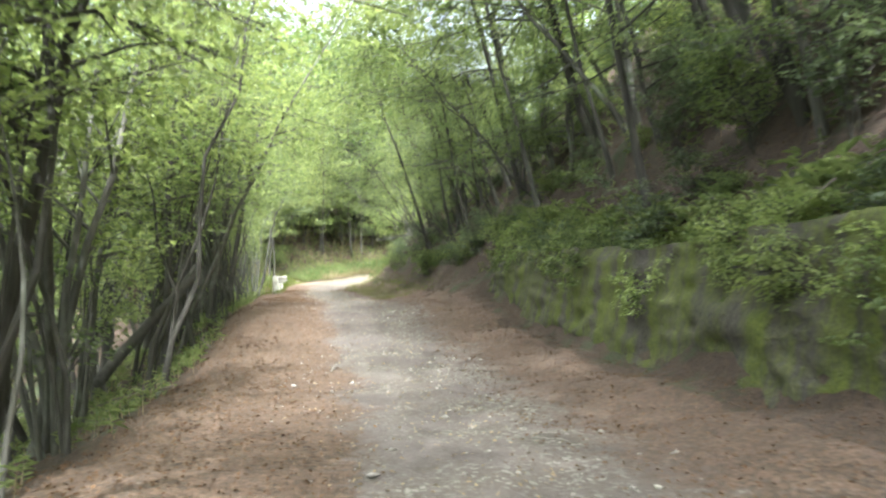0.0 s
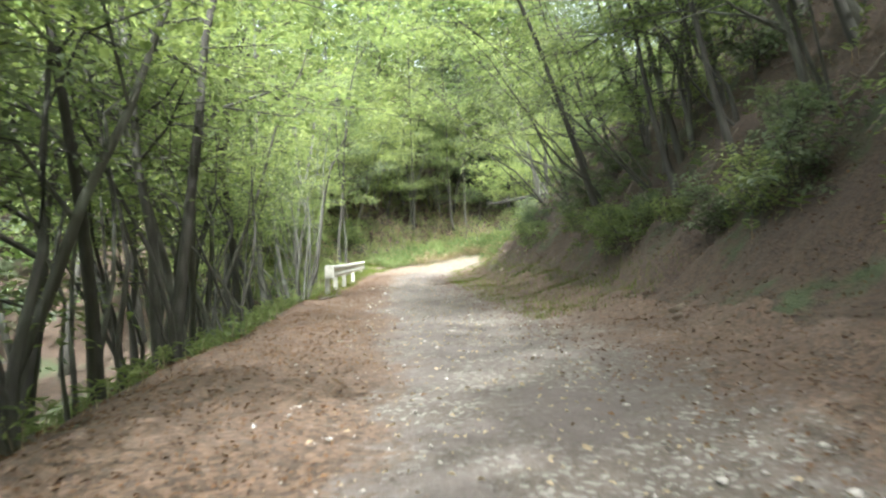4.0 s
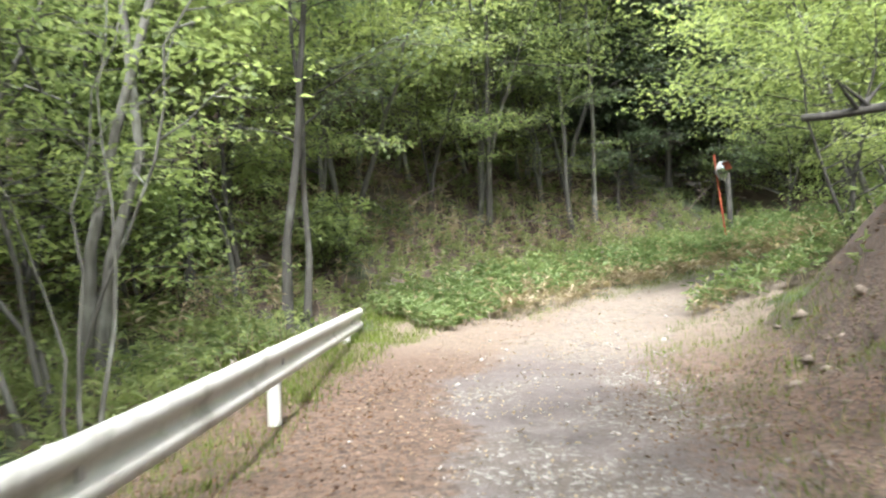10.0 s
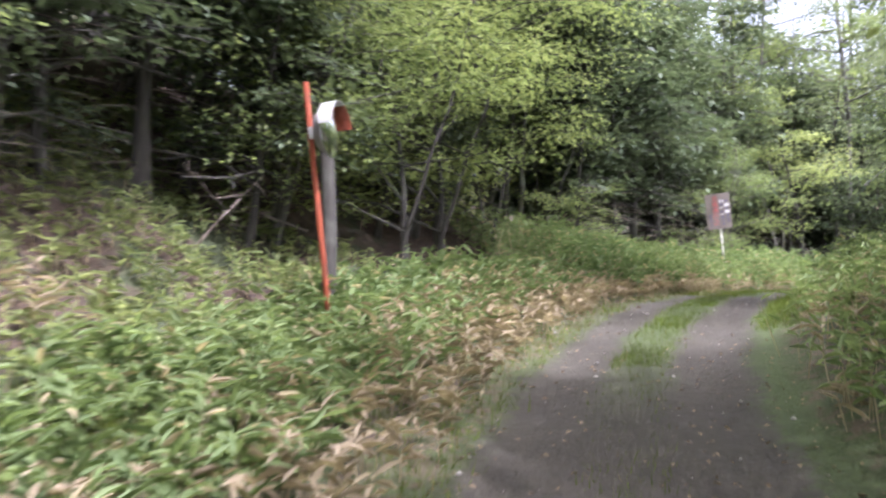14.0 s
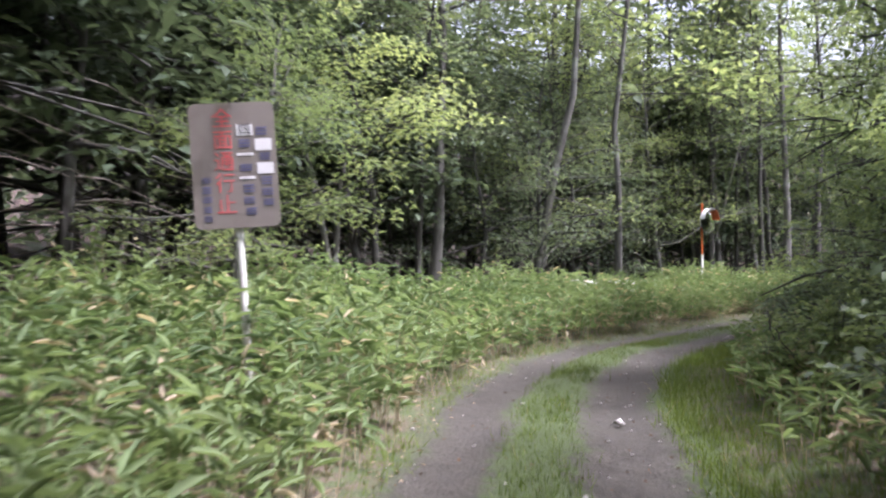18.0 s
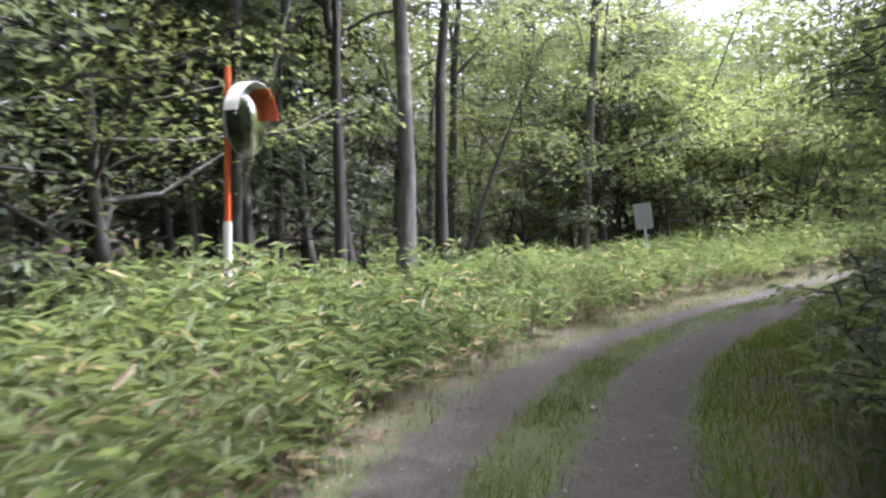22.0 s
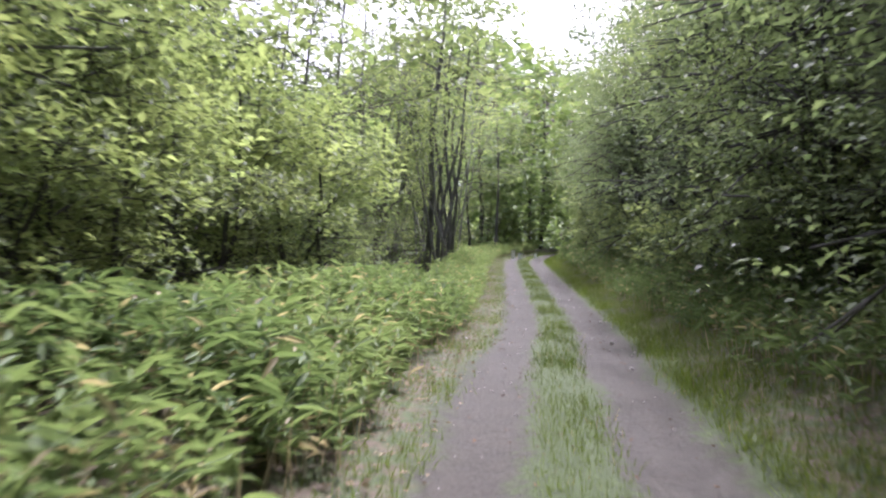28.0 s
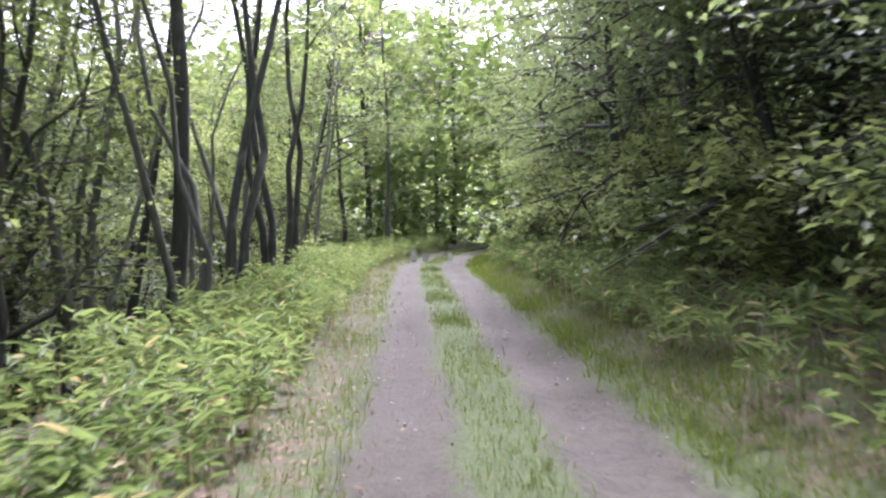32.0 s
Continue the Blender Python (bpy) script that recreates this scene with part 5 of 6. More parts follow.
def end_woods():
    """Woods on the rise beyond the track's end."""
    rng = np.random.default_rng(230)
    n = 2600
    x, y = rng.uniform(48, 100, n), rng.uniform(-60, -4, n)
    t, d = nearest(x, y)
    keep = (np.abs(d) > 5) | (y < -9)
    x, y = x[keep], y[keep]
    z = ground_z(x, y) + 9 * rng.beta(1.0, 1.4, len(x))
    c = np.repeat(np.stack([x, y, z], 1), 12, 0) + rng.normal(0, 1.0, (len(x) * 12, 3)) * [1, 1, 0.6]
    m = len(c)
    a = rng.uniform(0, 6.28, m)
    k = rng.uniform(0.4, 1.0, m)
    V, F = leaves(c, np.stack([np.cos(a), np.sin(a), rng.normal(-0.2, 0.4, m)], 1), np.stack([rng.normal(0, 0.5, m), rng.normal(0, 0.5, m), np.ones(m)], 1), k, k * 0.6)
    tagged(new("rise_woods", mesh_of("rise_woods", V, F, FAR_LEAF)), "green woods on the rise beyond the track", "woods", kind="stuff")


end_woods()

# ---- ground cover ----
def strewn(rng, count, t0, t1, d0, d1, power=1.0, jitter=0.07, beside=False):
    """Places strewn along the track; beside: they keep to the wheel tracks where these stray."""
    t, d = rng.uniform(t0, t1, count), d0 + (d1 - d0) * rng.uniform(0, 1, count) ** power + rng.normal(0, jitter, count)
    d = d + wander(t) if beside else d
    return land(t, d), t, d


def bamboo_grass(name, seed, count, t0, t1, d0, d1, tall, label, material=SASA, each=8, patchy=0.0, size=0.17):
    """Dwarf bamboo: thin canes with long leaves spread at their tops."""
    rng = np.random.default_rng(seed)
    p, t, d = strewn(rng, count, t0, t1, d0, d1)
    keep = rng.uniform(0, 1, count) > patchy * (0.5 + rough(p[:, 0] * 1.3 + 4, p[:, 1] * 1.3))
    p = p[keep]
    n = len(p)
    h = tall * rng.uniform(0.55, 1.15, n) * (0.9 + 0.35 * rough(p[:, 0] * 0.7, p[:, 1] * 0.7))
    lean = rng.normal(0, 0.16, (n, 2))
    top = p + np.stack([lean[:, 0] * h, lean[:, 1] * h, h], 1)
    cane = leaves(p - [0, 0, 0.05], top - p, np.stack([rng.normal(0, 1, n), rng.normal(0, 1, n), np.zeros(n)], 1), h * 1.05, np.full(n, 0.012))
    q = np.repeat(np.arange(n), each)
    u = rng.uniform(0.35, 1.0, n * each)
    b = p[q] + (top - p)[q] * u[:, None]
    a = rng.uniform(0, 6.283, n * each)
    along = np.stack([np.cos(a), np.sin(a), rng.normal(0.45, 0.4, n * each)], 1)
    up = np.stack([rng.normal(0, 0.5, n * each), rng.normal(0, 0.5, n * each), np.ones(n * each)], 1)
    k = rng.uniform(0.6, 1.25, n * each)
    blade = leaves(b, along, up, size * k, size * 0.19 * k, 0.3, True, 0.22)
    ob = tagged(new(name, mesh_of(name, *blade, material)), label, "bamboo grass", kind="stuff")
    tagged(part("cane", mesh_of("cane", *cane, SASA_DRY), None, ob), kind="stuff")
    return ob


def short_grass(name, seed, count, t0, t1, d0, d1, tall, label, patchy=0.0, material=GRASS, power=1.0):
    rng = np.random.default_rng(seed)
    p, t, d = strewn(rng, count, t0, t1, d0, d1, power, 0.07, True)
    p = p[rng.uniform(0, 1, count) > patchy * (0.5 + rough(p[:, 0] * 2.1, p[:, 1] * 2.1 + 3))]
    n = len(p)
    a = rng.uniform(0, 6.283, n)
    lean = rng.uniform(0.2, 1.5, n)
    along = np.stack([np.cos(a) * lean, np.sin(a) * lean, np.ones(n)], 1)
    up = np.stack([-np.sin(a), np.cos(a), np.zeros(n)], 1)
    h = tall * rng.uniform(0.4, 1.3, n)
    tip = p + unit(along) * h[:, None]
    w = up * (0.003 + 0.016 * h)[:, None]
    V = np.stack([p - w - [0, 0, 0.01], p + w - [0, 0, 0.01], tip], 1).reshape(-1, 3)
    return tagged(new(name, mesh_of(name, V, np.arange(len(V)).reshape(-1, 3), material)), label, "grass", kind="stuff")


def litter(name, seed, count, t0, t1, d0, d1, label, size=0.038, power=1.0, material=LITTER):
    """Fallen leaves lying loose and curled."""
    rng = np.random.default_rng(seed)
    p, t, d = strewn(rng, count, t0, t1, d0, d1, power, 0.25, True)
    n = len(p)
    p[:, 2] += 0.025 + rng.uniform(0, 0.02, n)
    a = rng.uniform(0, 6.283, n)
    along = np.stack([np.cos(a), np.sin(a), rng.normal(0, 0.25, n)], 1)
    up = np.stack([rng.normal(0, 0.3, n), rng.normal(0, 0.3, n), np.ones(n)], 1)
    k = size * rng.uniform(0.5, 1.4, n)
    return tagged(new(name, mesh_of(name, *leaves(p, along, up, k, k * 0.6, 0.3), material)), label, "leaves", kind="stuff")


def stones(name, seed, count, t0, t1, d0, d1, size, label, material=STONE):
    """Loose stones pressed into the track."""
    rng = np.random.default_rng(seed)
    p, t, d = strewn(rng, count, t0, t1, d0, d1)
    o = np.array([[1, 0, 0], [0, 1, 0], [-1, 0, 0], [0, -1, 0], [0, 0, 1], [0, 0, -1.0]])
    r = size * rng.gamma(2.0, 0.5, count)
    V = p[:, None] + o[None] * (r[:, None] * rng.uniform(0.6, 1.3, (count, 6)))[:, :, None] * [1, 1, 0.6] + rng.normal(0, 1, (count, 6, 3)) * (r * 0.2)[:, None, None]
    V[:, :, 2] += 0.015
    f = np.array([[0, 1, 4], [1, 2, 4], [2, 3, 4], [3, 0, 4], [1, 0, 5], [2, 1, 5], [3, 2, 5], [0, 3, 5]])
    F = (np.arange(count)[:, None, None] * 6 + f[None]).reshape(-1, 3)
    return tagged(new(name, mesh_of(name, V.reshape(-1, 3), F, material)), label, "stones", kind="stuff")


bamboo_grass("bamboo_grass", 301, 8200, 17.6, 29.5, -4.6, -1.1, 0.86, "lush bamboo grass along the track's edge", each=11)
bamboo_grass("bamboo_grass", 302, 2100, 29.0, 31.6, -3.2, -1.0, 0.74, "lush bamboo grass on the low bank", each=13, size=0.145)
bamboo_grass("bamboo_grass", 329, 2400, 31.4, 40.5, -2.35, -1.0, 0.6, "lush bamboo grass on the low bank", each=11, size=0.14)
bamboo_grass("bamboo_grass", 303, 3000, 13.1, 17.7, -3.0, -1.35, 0.5, "bamboo grass mixed with withered stalks at the bend", each=7, patchy=0.25)
bamboo_grass("withered_bamboo_grass", 304, 1000, 13.7, 32.0, -2.4, -1.15, 0.42, "withered straw-coloured bamboo leaves at the track's edge", SASA_DRY, 6, 0.6)
bamboo_grass("bamboo_grass", 305, 4600, 27.5, 40.5, 2.35, 5.4, 0.62, "dark bamboo grass below the leafy wall", each=7)
bamboo_grass("bamboo_grass", 306, 4200, 13.4, 27.0, 1.95, 4.8, 0.62, "bamboo grass inside the bend", each=7, patchy=0.25)
bamboo_grass("bamboo_grass", 307, 700, 17.0, 31.0, -9.0, -4.8, 0.6, "sparse bamboo grass under the trees", each=6, patchy=0.6)
short_grass("track_grass", 311, 106000, 16.0, 40.5, 0.22, 0.62, 0.11, "short grass growing between the wheel tracks", 0.15)
short_grass("track_grass", 340, 2600, 14.6, 16.3, 0.2, 0.65, 0.09, "thin tufts of grass between the wheel tracks", 0.6)
short_grass("verge_grass", 312, 52000, 13.4, 40.5, -1.5, -0.55, 0.13, "ragged grass verge beside the track", 0.7)
short_grass("verge_grass", 313, 145000, 16.6, 40.5, 1.55, 3.0, 0.15, "tall grass verge beside the track", 0.2, GRASS, 1.3)
short_grass("verge_grass", 314, 13000, 9.0, 12.6, -3.0, -1.5, 0.14, "grass round the guard rail's posts", 0.5)
short_grass("verge_grass", 315, 20000, 7.0, 13.4, 1.9, 4.2, 0.13, "thin grass at the foot of the bank", 0.6)
short_grass("bend_grass", 316, 34000, 12.0, 16.5, -3.2, -1.7, 0.17, "grass on the outer edge of the bend", 0.3)
litter("fallen_leaves", 321, 20000, -1.5, 12.4, -2.7, -0.5, "brown fallen leaves drifted along the track", power=1.0)
litter("fallen_leaves", 322, 17000, -1.5, 12.4, 1.4, 4.2, "brown fallen leaves below the bank")
litter("fallen_leaves", 323, 4200, -1.5, 13.5, -0.5, 1.5, "pale fallen leaves scattered on the gravel", 0.04, 1.0, LITTER_PALE)
litter("fallen_leaves", 324, 7000, -1.5, 13.0, 4.2, 8.0, "old leaves on the earth bank", 0.06)
litter("fallen_leaves", 325, 2000, 11.6, 16.5, -2.4, 2.6, "pale fallen leaves scattered at the bend", 0.045, 1.0, LITTER_PALE)
litter("fallen_leaves", 326, 5000, -1.5, 12.0, -7.0, -2.6, "old leaves on the falling slope", 0.06)
stones("track_stones", 331, 2600, -1.5, 13.5, -1.0, 2.4, 0.013, "loose grey stones on the gravel track")
stones("track_stones", 332, 1800, 13.5, 40.0, -0.9, 1.8, 0.011, "small stones in the wheel tracks")
stones("bank_stones", 333, 170, 5.5, 12.6, 3.2, 5.2, 0.04, "rough brown stones fallen from the bank", BANK_STONE)
bamboo_grass("undergrowth", 308, 1500, 7.5, 12.6, -7.0, -2.6, 0.45, "low leafy undergrowth behind the guard rail", LEAF, 8, 0.2, 0.16)
bamboo_grass("undergrowth", 309, 4800, -1.5, 7.6, -13.0, -2.5, 0.34, "thin seedlings on the falling slope", LEAF, 7, 0.5, 0.13)
bamboo_grass("withered_bamboo_grass", 330, 1000, 13.4, 18.8, -2.1, -0.8, 0.46, "withered straw-coloured stalks along the bend", SASA_DRY, 8, 0.4)
bamboo_grass("withered_bamboo_grass", 310, 420, 13.2, 22.0, 2.0, 3.0, 0.36, "withered leaves inside the bend", SASA_DRY, 6, 0.5)
bamboo_grass("withered_stalks", 317, 520, 12.2, 15.4, -7.5, -3.6, 0.8, "withered brown stalks on the slope behind the bend", SASA_DRY, 7, 0.4, 0.16)
bamboo_grass("undergrowth", 318, 700, 11.6, 14.8, -8.5, -3.8, 0.5, "low leafy undergrowth on the slope behind the bend", LEAF, 8, 0.4, 0.14)
litter("fallen_leaves", 327, 3000, 17.0, 40.0, -1.9, 2.2, "a few dry leaves along the wheel tracks", 0.035)
bamboo_grass("bank_ferns", 319, 2700, -2.0, 12.4, 4.3, 11.5, 0.34, "ferns and seedlings scattered over the earth bank", LEAF, 8, 0.7, 0.15)
bamboo_grass("undergrowth", 320, 6000, 11.4, 16.6, -8.0, -2.9, 0.36, "low undergrowth under the trees of the bend", LEAF, 8, 0.45, 0.13)
litter("dry_bamboo_leaves", 328, 7000, 13.2, 38.0, -1.3, -0.8, "pale dry bamboo leaves fallen along the wheel track", 0.05, 1.0, LITTER_PALE)

# ---- guard rails ----
def guard_rail(name, label, points, post_at, top=0.78):
    """A white steel rail of W section on round posts, with a folded end plate."""
    root = thing(name, label, "guard rail", points[0])
    base = np.array(points[0])
    P = np.array(points, float) - base
    seg = np.concatenate([[0], np.cumsum(np.linalg.norm(np.diff(P[:, :2], axis=0), axis=1))])
    u = np.linspace(0, seg[-1], max(12, int(seg[-1] / 0.5)))
    line = np.stack([np.interp(u, seg, P[:, c]) for c in range(3)], 1)
    tang = unit(np.gradient(line, axis=0))
    right = np.stack([tang[:, 1], -tang[:, 0], 0 * u], 1)
    prof = [(0.0, 0.0), (0.045, -0.03), (0.045, -0.11), (0.0, -0.15), (0.0, -0.2), (0.045, -0.24), (0.045, -0.32), (0.0, -0.35)]
    back = [(a - 0.008, b) for a, b in prof[::-1]]
    ring = np.array(prof + back)
    V = line[:, None] + right[:, None] * ring[None, :, :1] + np.array([0, 0, 1.0]) * (ring[None, :, 1:2] + top)
    n = len(ring)
    i, j = np.meshgrid(np.arange(len(u) - 1), np.arange(n), indexing="ij")
    F = np.stack([i * n + j, i * n + (j + 1) % n, (i + 1) * n + (j + 1) % n, (i + 1) * n + j], -1).reshape(-1, 4)
    part("beam", mesh_of("beam", V.reshape(-1, 3), F, RAIL_PAINT), None, root)
    for end, sgn in ((0, -1),):
        bm = bmesh.new()
        bmesh.ops.create_cube(bm, size=1)
        a = math.atan2(tang[end][1], tang[end][0])
        bmesh.ops.transform(bm, matrix=Matrix.Translation(Vector(line[end]) + Vector((0, 0, top - 0.175)) + Vector(tang[end]) * 0.06 * sgn) @ Matrix.Rotation(a, 4, "Z") @ Matrix.Diagonal((0.14, 0.25, 0.38, 1)), verts=bm.verts)
        bmesh.ops.bevel(bm, geom=bm.edges[:], offset=0.03, segments=2, affect="EDGES")
        part("end_cap", bm, RAIL_PAINT, root)
    for s in post_at:
        c = np.array([np.interp(s, seg, P[:, k]) for k in range(3)])
        tg = np.array([np.interp(s, u, tang[:, k]) for k in range(3)])
        c = c - np.array([tg[1], -tg[0], 0]) * 0.09
        bm = bmesh.new()
        bmesh.ops.create_cone(bm, cap_ends=True, segments=14, radius1=0.066, radius2=0.066, depth=top + 0.36, matrix=Matrix.Translation((c[0], c[1], c[2] + (top - 0.38) / 2 - 0.04)))
        post = part("post", bm, RAIL_PAINT, root, smooth=False)
        bm = bmesh.new()
        bmesh.ops.create_cube(bm, size=1, matrix=Matrix.Translation((c[0] + tg[1] * 0.06, c[1] - tg[0] * 0.06, c[2] + top - 0.175)) @ Matrix.Diagonal((0.08, 0.08, 0.2, 1)))
        part("bracket", bm, GALVANISED, root)
    return root


_rail = [(-1.82, y, z) for y, z in ((42.7, 0.03), (47.0, -0.08), (50.0, -0.15), (55.0, -0.25), (59.4, -0.34))]
guard_rail("guard_rail", "white painted steel guard rail at the track's falling edge", _rail, [0.15, 2.7, 6.0, 10.4, 15.6])
guard_rail("guard_rail", "white guard rail overgrown by bamboo grass", [(36.7, 77.5, 2.43), (38.3, 77.1, 2.43), (39.9, 76.75, 2.43)], [0.4, 1.8, 2.9], 0.7)



# ---- traffic mirrors ----
def traffic_mirror(where, height, face_yaw, lean, radius, label, bands, grey_post=False):
    """A convex roadside mirror with a hood on an orange pole."""
    root = thing("traffic_mirror", label, "mirror", where)
    bm = bmesh.new()
    bmesh.ops.create_cone(bm, cap_ends=True, segments=16, radius1=0.03, radius2=0.03, depth=height + 0.65, matrix=Matrix.Translation((0, 0, (height + 0.35) / 2)))
    part("pole", bm, ORANGE_PAINT if bands else SHADED_ORANGE, root)
    if bands:
        bm = bmesh.new()
        bmesh.ops.create_cone(bm, cap_ends=True, segments=16, radius1=0.039, radius2=0.039, depth=0.75, matrix=Matrix.Translation((0, 0, 0.85)))
        part("sleeve", bm, WHITE_PAINT, root, "white base sleeve")
    turn = Matrix.Translation((0, 0, height)) @ Matrix.Rotation(radians(face_yaw), 4, "Z") @ Matrix.Translation((0, -0.2, 0)) @ Matrix.Rotation(radians(90), 4, "X")
    rings, seg = 8, 32
    bm = bmesh.new()
    rows = []
    for r in range(rings + 1):
        u = r / rings
        rows.append([bm.verts.new((radius * u * math.cos(a), radius * u * math.sin(a), 0.06 * (1 - u * u))) for a in np.linspace(0, 2 * math.pi, seg, endpoint=False)] if r else [bm.verts.new((0, 0, 0.06))])
    for k in range(seg):
        bm.faces.new((rows[0][0], rows[1][k], rows[1][(k + 1) % seg]))
        for r in range(1, rings):
            bm.faces.new((rows[r][k], rows[r + 1][k], rows[r + 1][(k + 1) % seg], rows[r][(k + 1) % seg]))
    bmesh.ops.transform(bm, matrix=turn, verts=bm.verts)
    part("mirror_face", bm, MIRROR, root, "convex mirror glass", True)
    bm = bmesh.new()
    bmesh.ops.create_cone(bm, cap_ends=True, segments=32, radius1=radius * 0.7, radius2=radius * 1.03, depth=0.1, matrix=Matrix.Translation((0, 0, -0.055)))
    bmesh.ops.transform(bm, matrix=turn, verts=bm.verts)
    part("back_shell", bm, GALVANISED, root, "grey metal back shell")
    # unbanded mirror: the hood's darker materials stand in for the shade there
    for name, a0, a1, mat in (("hood", 5, 64, ORANGE_PAINT if bands else SHADED_ORANGE), ("hood_edge", 64, 170, WHITE_PAINT if bands else GALVANISED)):
        bm = bmesh.new()
        ring = []
        for a in np.linspace(radians(a0), radians(a1), 14):
            c, s = math.cos(a), math.sin(a)
            ring.append([bm.verts.new((rr * c, rr * s, z)) for rr, z in ((radius * 1.05, -0.02), (radius * 1.07, 0.13), (radius * 1.05, 0.13), (radius * 1.03, -0.02))])
        for p, q in zip(ring, ring[1:]):
            for k in range(4):
                bm.faces.new((p[k], q[k], q[(k + 1) % 4], p[(k + 1) % 4]))
        bmesh.ops.transform(bm, matrix=turn, verts=bm.verts)
        part(name, bm, mat, root)
    bm = bmesh.new()
    bmesh.ops.create_cube(bm, size=1, matrix=Matrix.Translation((0, -0.08, height)) @ Matrix.Diagonal((0.06, 0.18, 0.12, 1)))
    bmesh.ops.transform(bm, matrix=Matrix.Translation((0, 0, height)) @ Matrix.Rotation(radians(face_yaw), 4, "Z") @ Matrix.Translation((0, 0, -height)), verts=bm.verts)
    part("bracket", bm, GALVANISED, root)
    root.rotation_euler = (radians(lean[0]), radians(lean[1]), 0)
    return root


_mz = float(ground_z(7.45, 70.3)[0])
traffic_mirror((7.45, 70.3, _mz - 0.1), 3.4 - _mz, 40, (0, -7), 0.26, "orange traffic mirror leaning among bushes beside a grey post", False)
_mz2 = float(ground_z(42.5, 75.3)[0])
traffic_mirror((42.5, 75.3, _mz2 - 0.1), 2.15, 330, (0, -3), 0.33, "orange and white traffic mirror standing in bamboo grass", True)


def wooden_post(where, height, radius):
    root = thing("wooden_post", "weathered grey wooden post beside the traffic mirror", "post", where)
    u = np.linspace(0, 1, 7)
    line = np.stack([0.03 * np.sin(4 * u), 0.02 * np.cos(3 * u), height * u - 0.2], 1)
    V, F = tubes([(line, radius * (1.1 - 0.15 * u))], 10)
    part("shaft", mesh_of("shaft", V, F, BARK_DARK, True), None, root)
    bm = bmesh.new()
    bmesh.ops.create_cone(bm, cap_ends=True, segments=10, radius1=radius * 0.96, radius2=radius * 0.8, depth=0.04, matrix=Matrix.Translation((*line[-1][:2], height - 0.19)))
    part("end_grain", bm, BARK, root)
    return root


wooden_post((7.66, 70.81, float(ground_z(7.66, 70.81)[0])), 2.1, 0.08)


# ---- signs ----
def rounded_board(w, h, depth, r, at):
    """A board with round corners, facing -y, standing with its middle at the given place."""
    bm = bmesh.new()
    pts = []
    for cx, cz, a0 in ((w / 2 - r, h / 2 - r, 0), (-w / 2 + r, h / 2 - r, 90), (-w / 2 + r, -h / 2 + r, 180), (w / 2 - r, -h / 2 + r, 270)):
        pts += [(cx + r * math.cos(radians(a0 + a)), cz + r * math.sin(radians(a0 + a))) for a in (0, 30, 60, 90)]
    f = bm.faces.new([bm.verts.new((x + at[0], at[1] - depth / 2, z + at[2])) for x, z in pts])
    g = bmesh.ops.extrude_face_region(bm, geom=[f])
    bmesh.ops.translate(bm, vec=(0, depth, 0), verts=[v for v in g["geom"] if isinstance(v, bmesh.types.BMVert)])
    bmesh.ops.recalc_face_normals(bm, faces=bm.faces)
    return bm


def slab(w, h, at, depth=0.003):
    bm = bmesh.new()
    bmesh.ops.create_cube(bm, size=1, matrix=Matrix.Translation(at) @ Matrix.Diagonal((w, depth, h, 1)))
    return bm


def letter(text, size, at, material, parent, name="letter"):
    cu = bpy.data.curves.new(name, "FONT")
    cu.body, cu.size, cu.align_x, cu.align_y, cu.extrude = text, size, "CENTER", "CENTER", 0.001
    cu.materials.append(material)
    ob = new(name, cu)
    ob.parent = parent
    ob.matrix_basis = pose(*at, 90, 0, 0)
    return ob


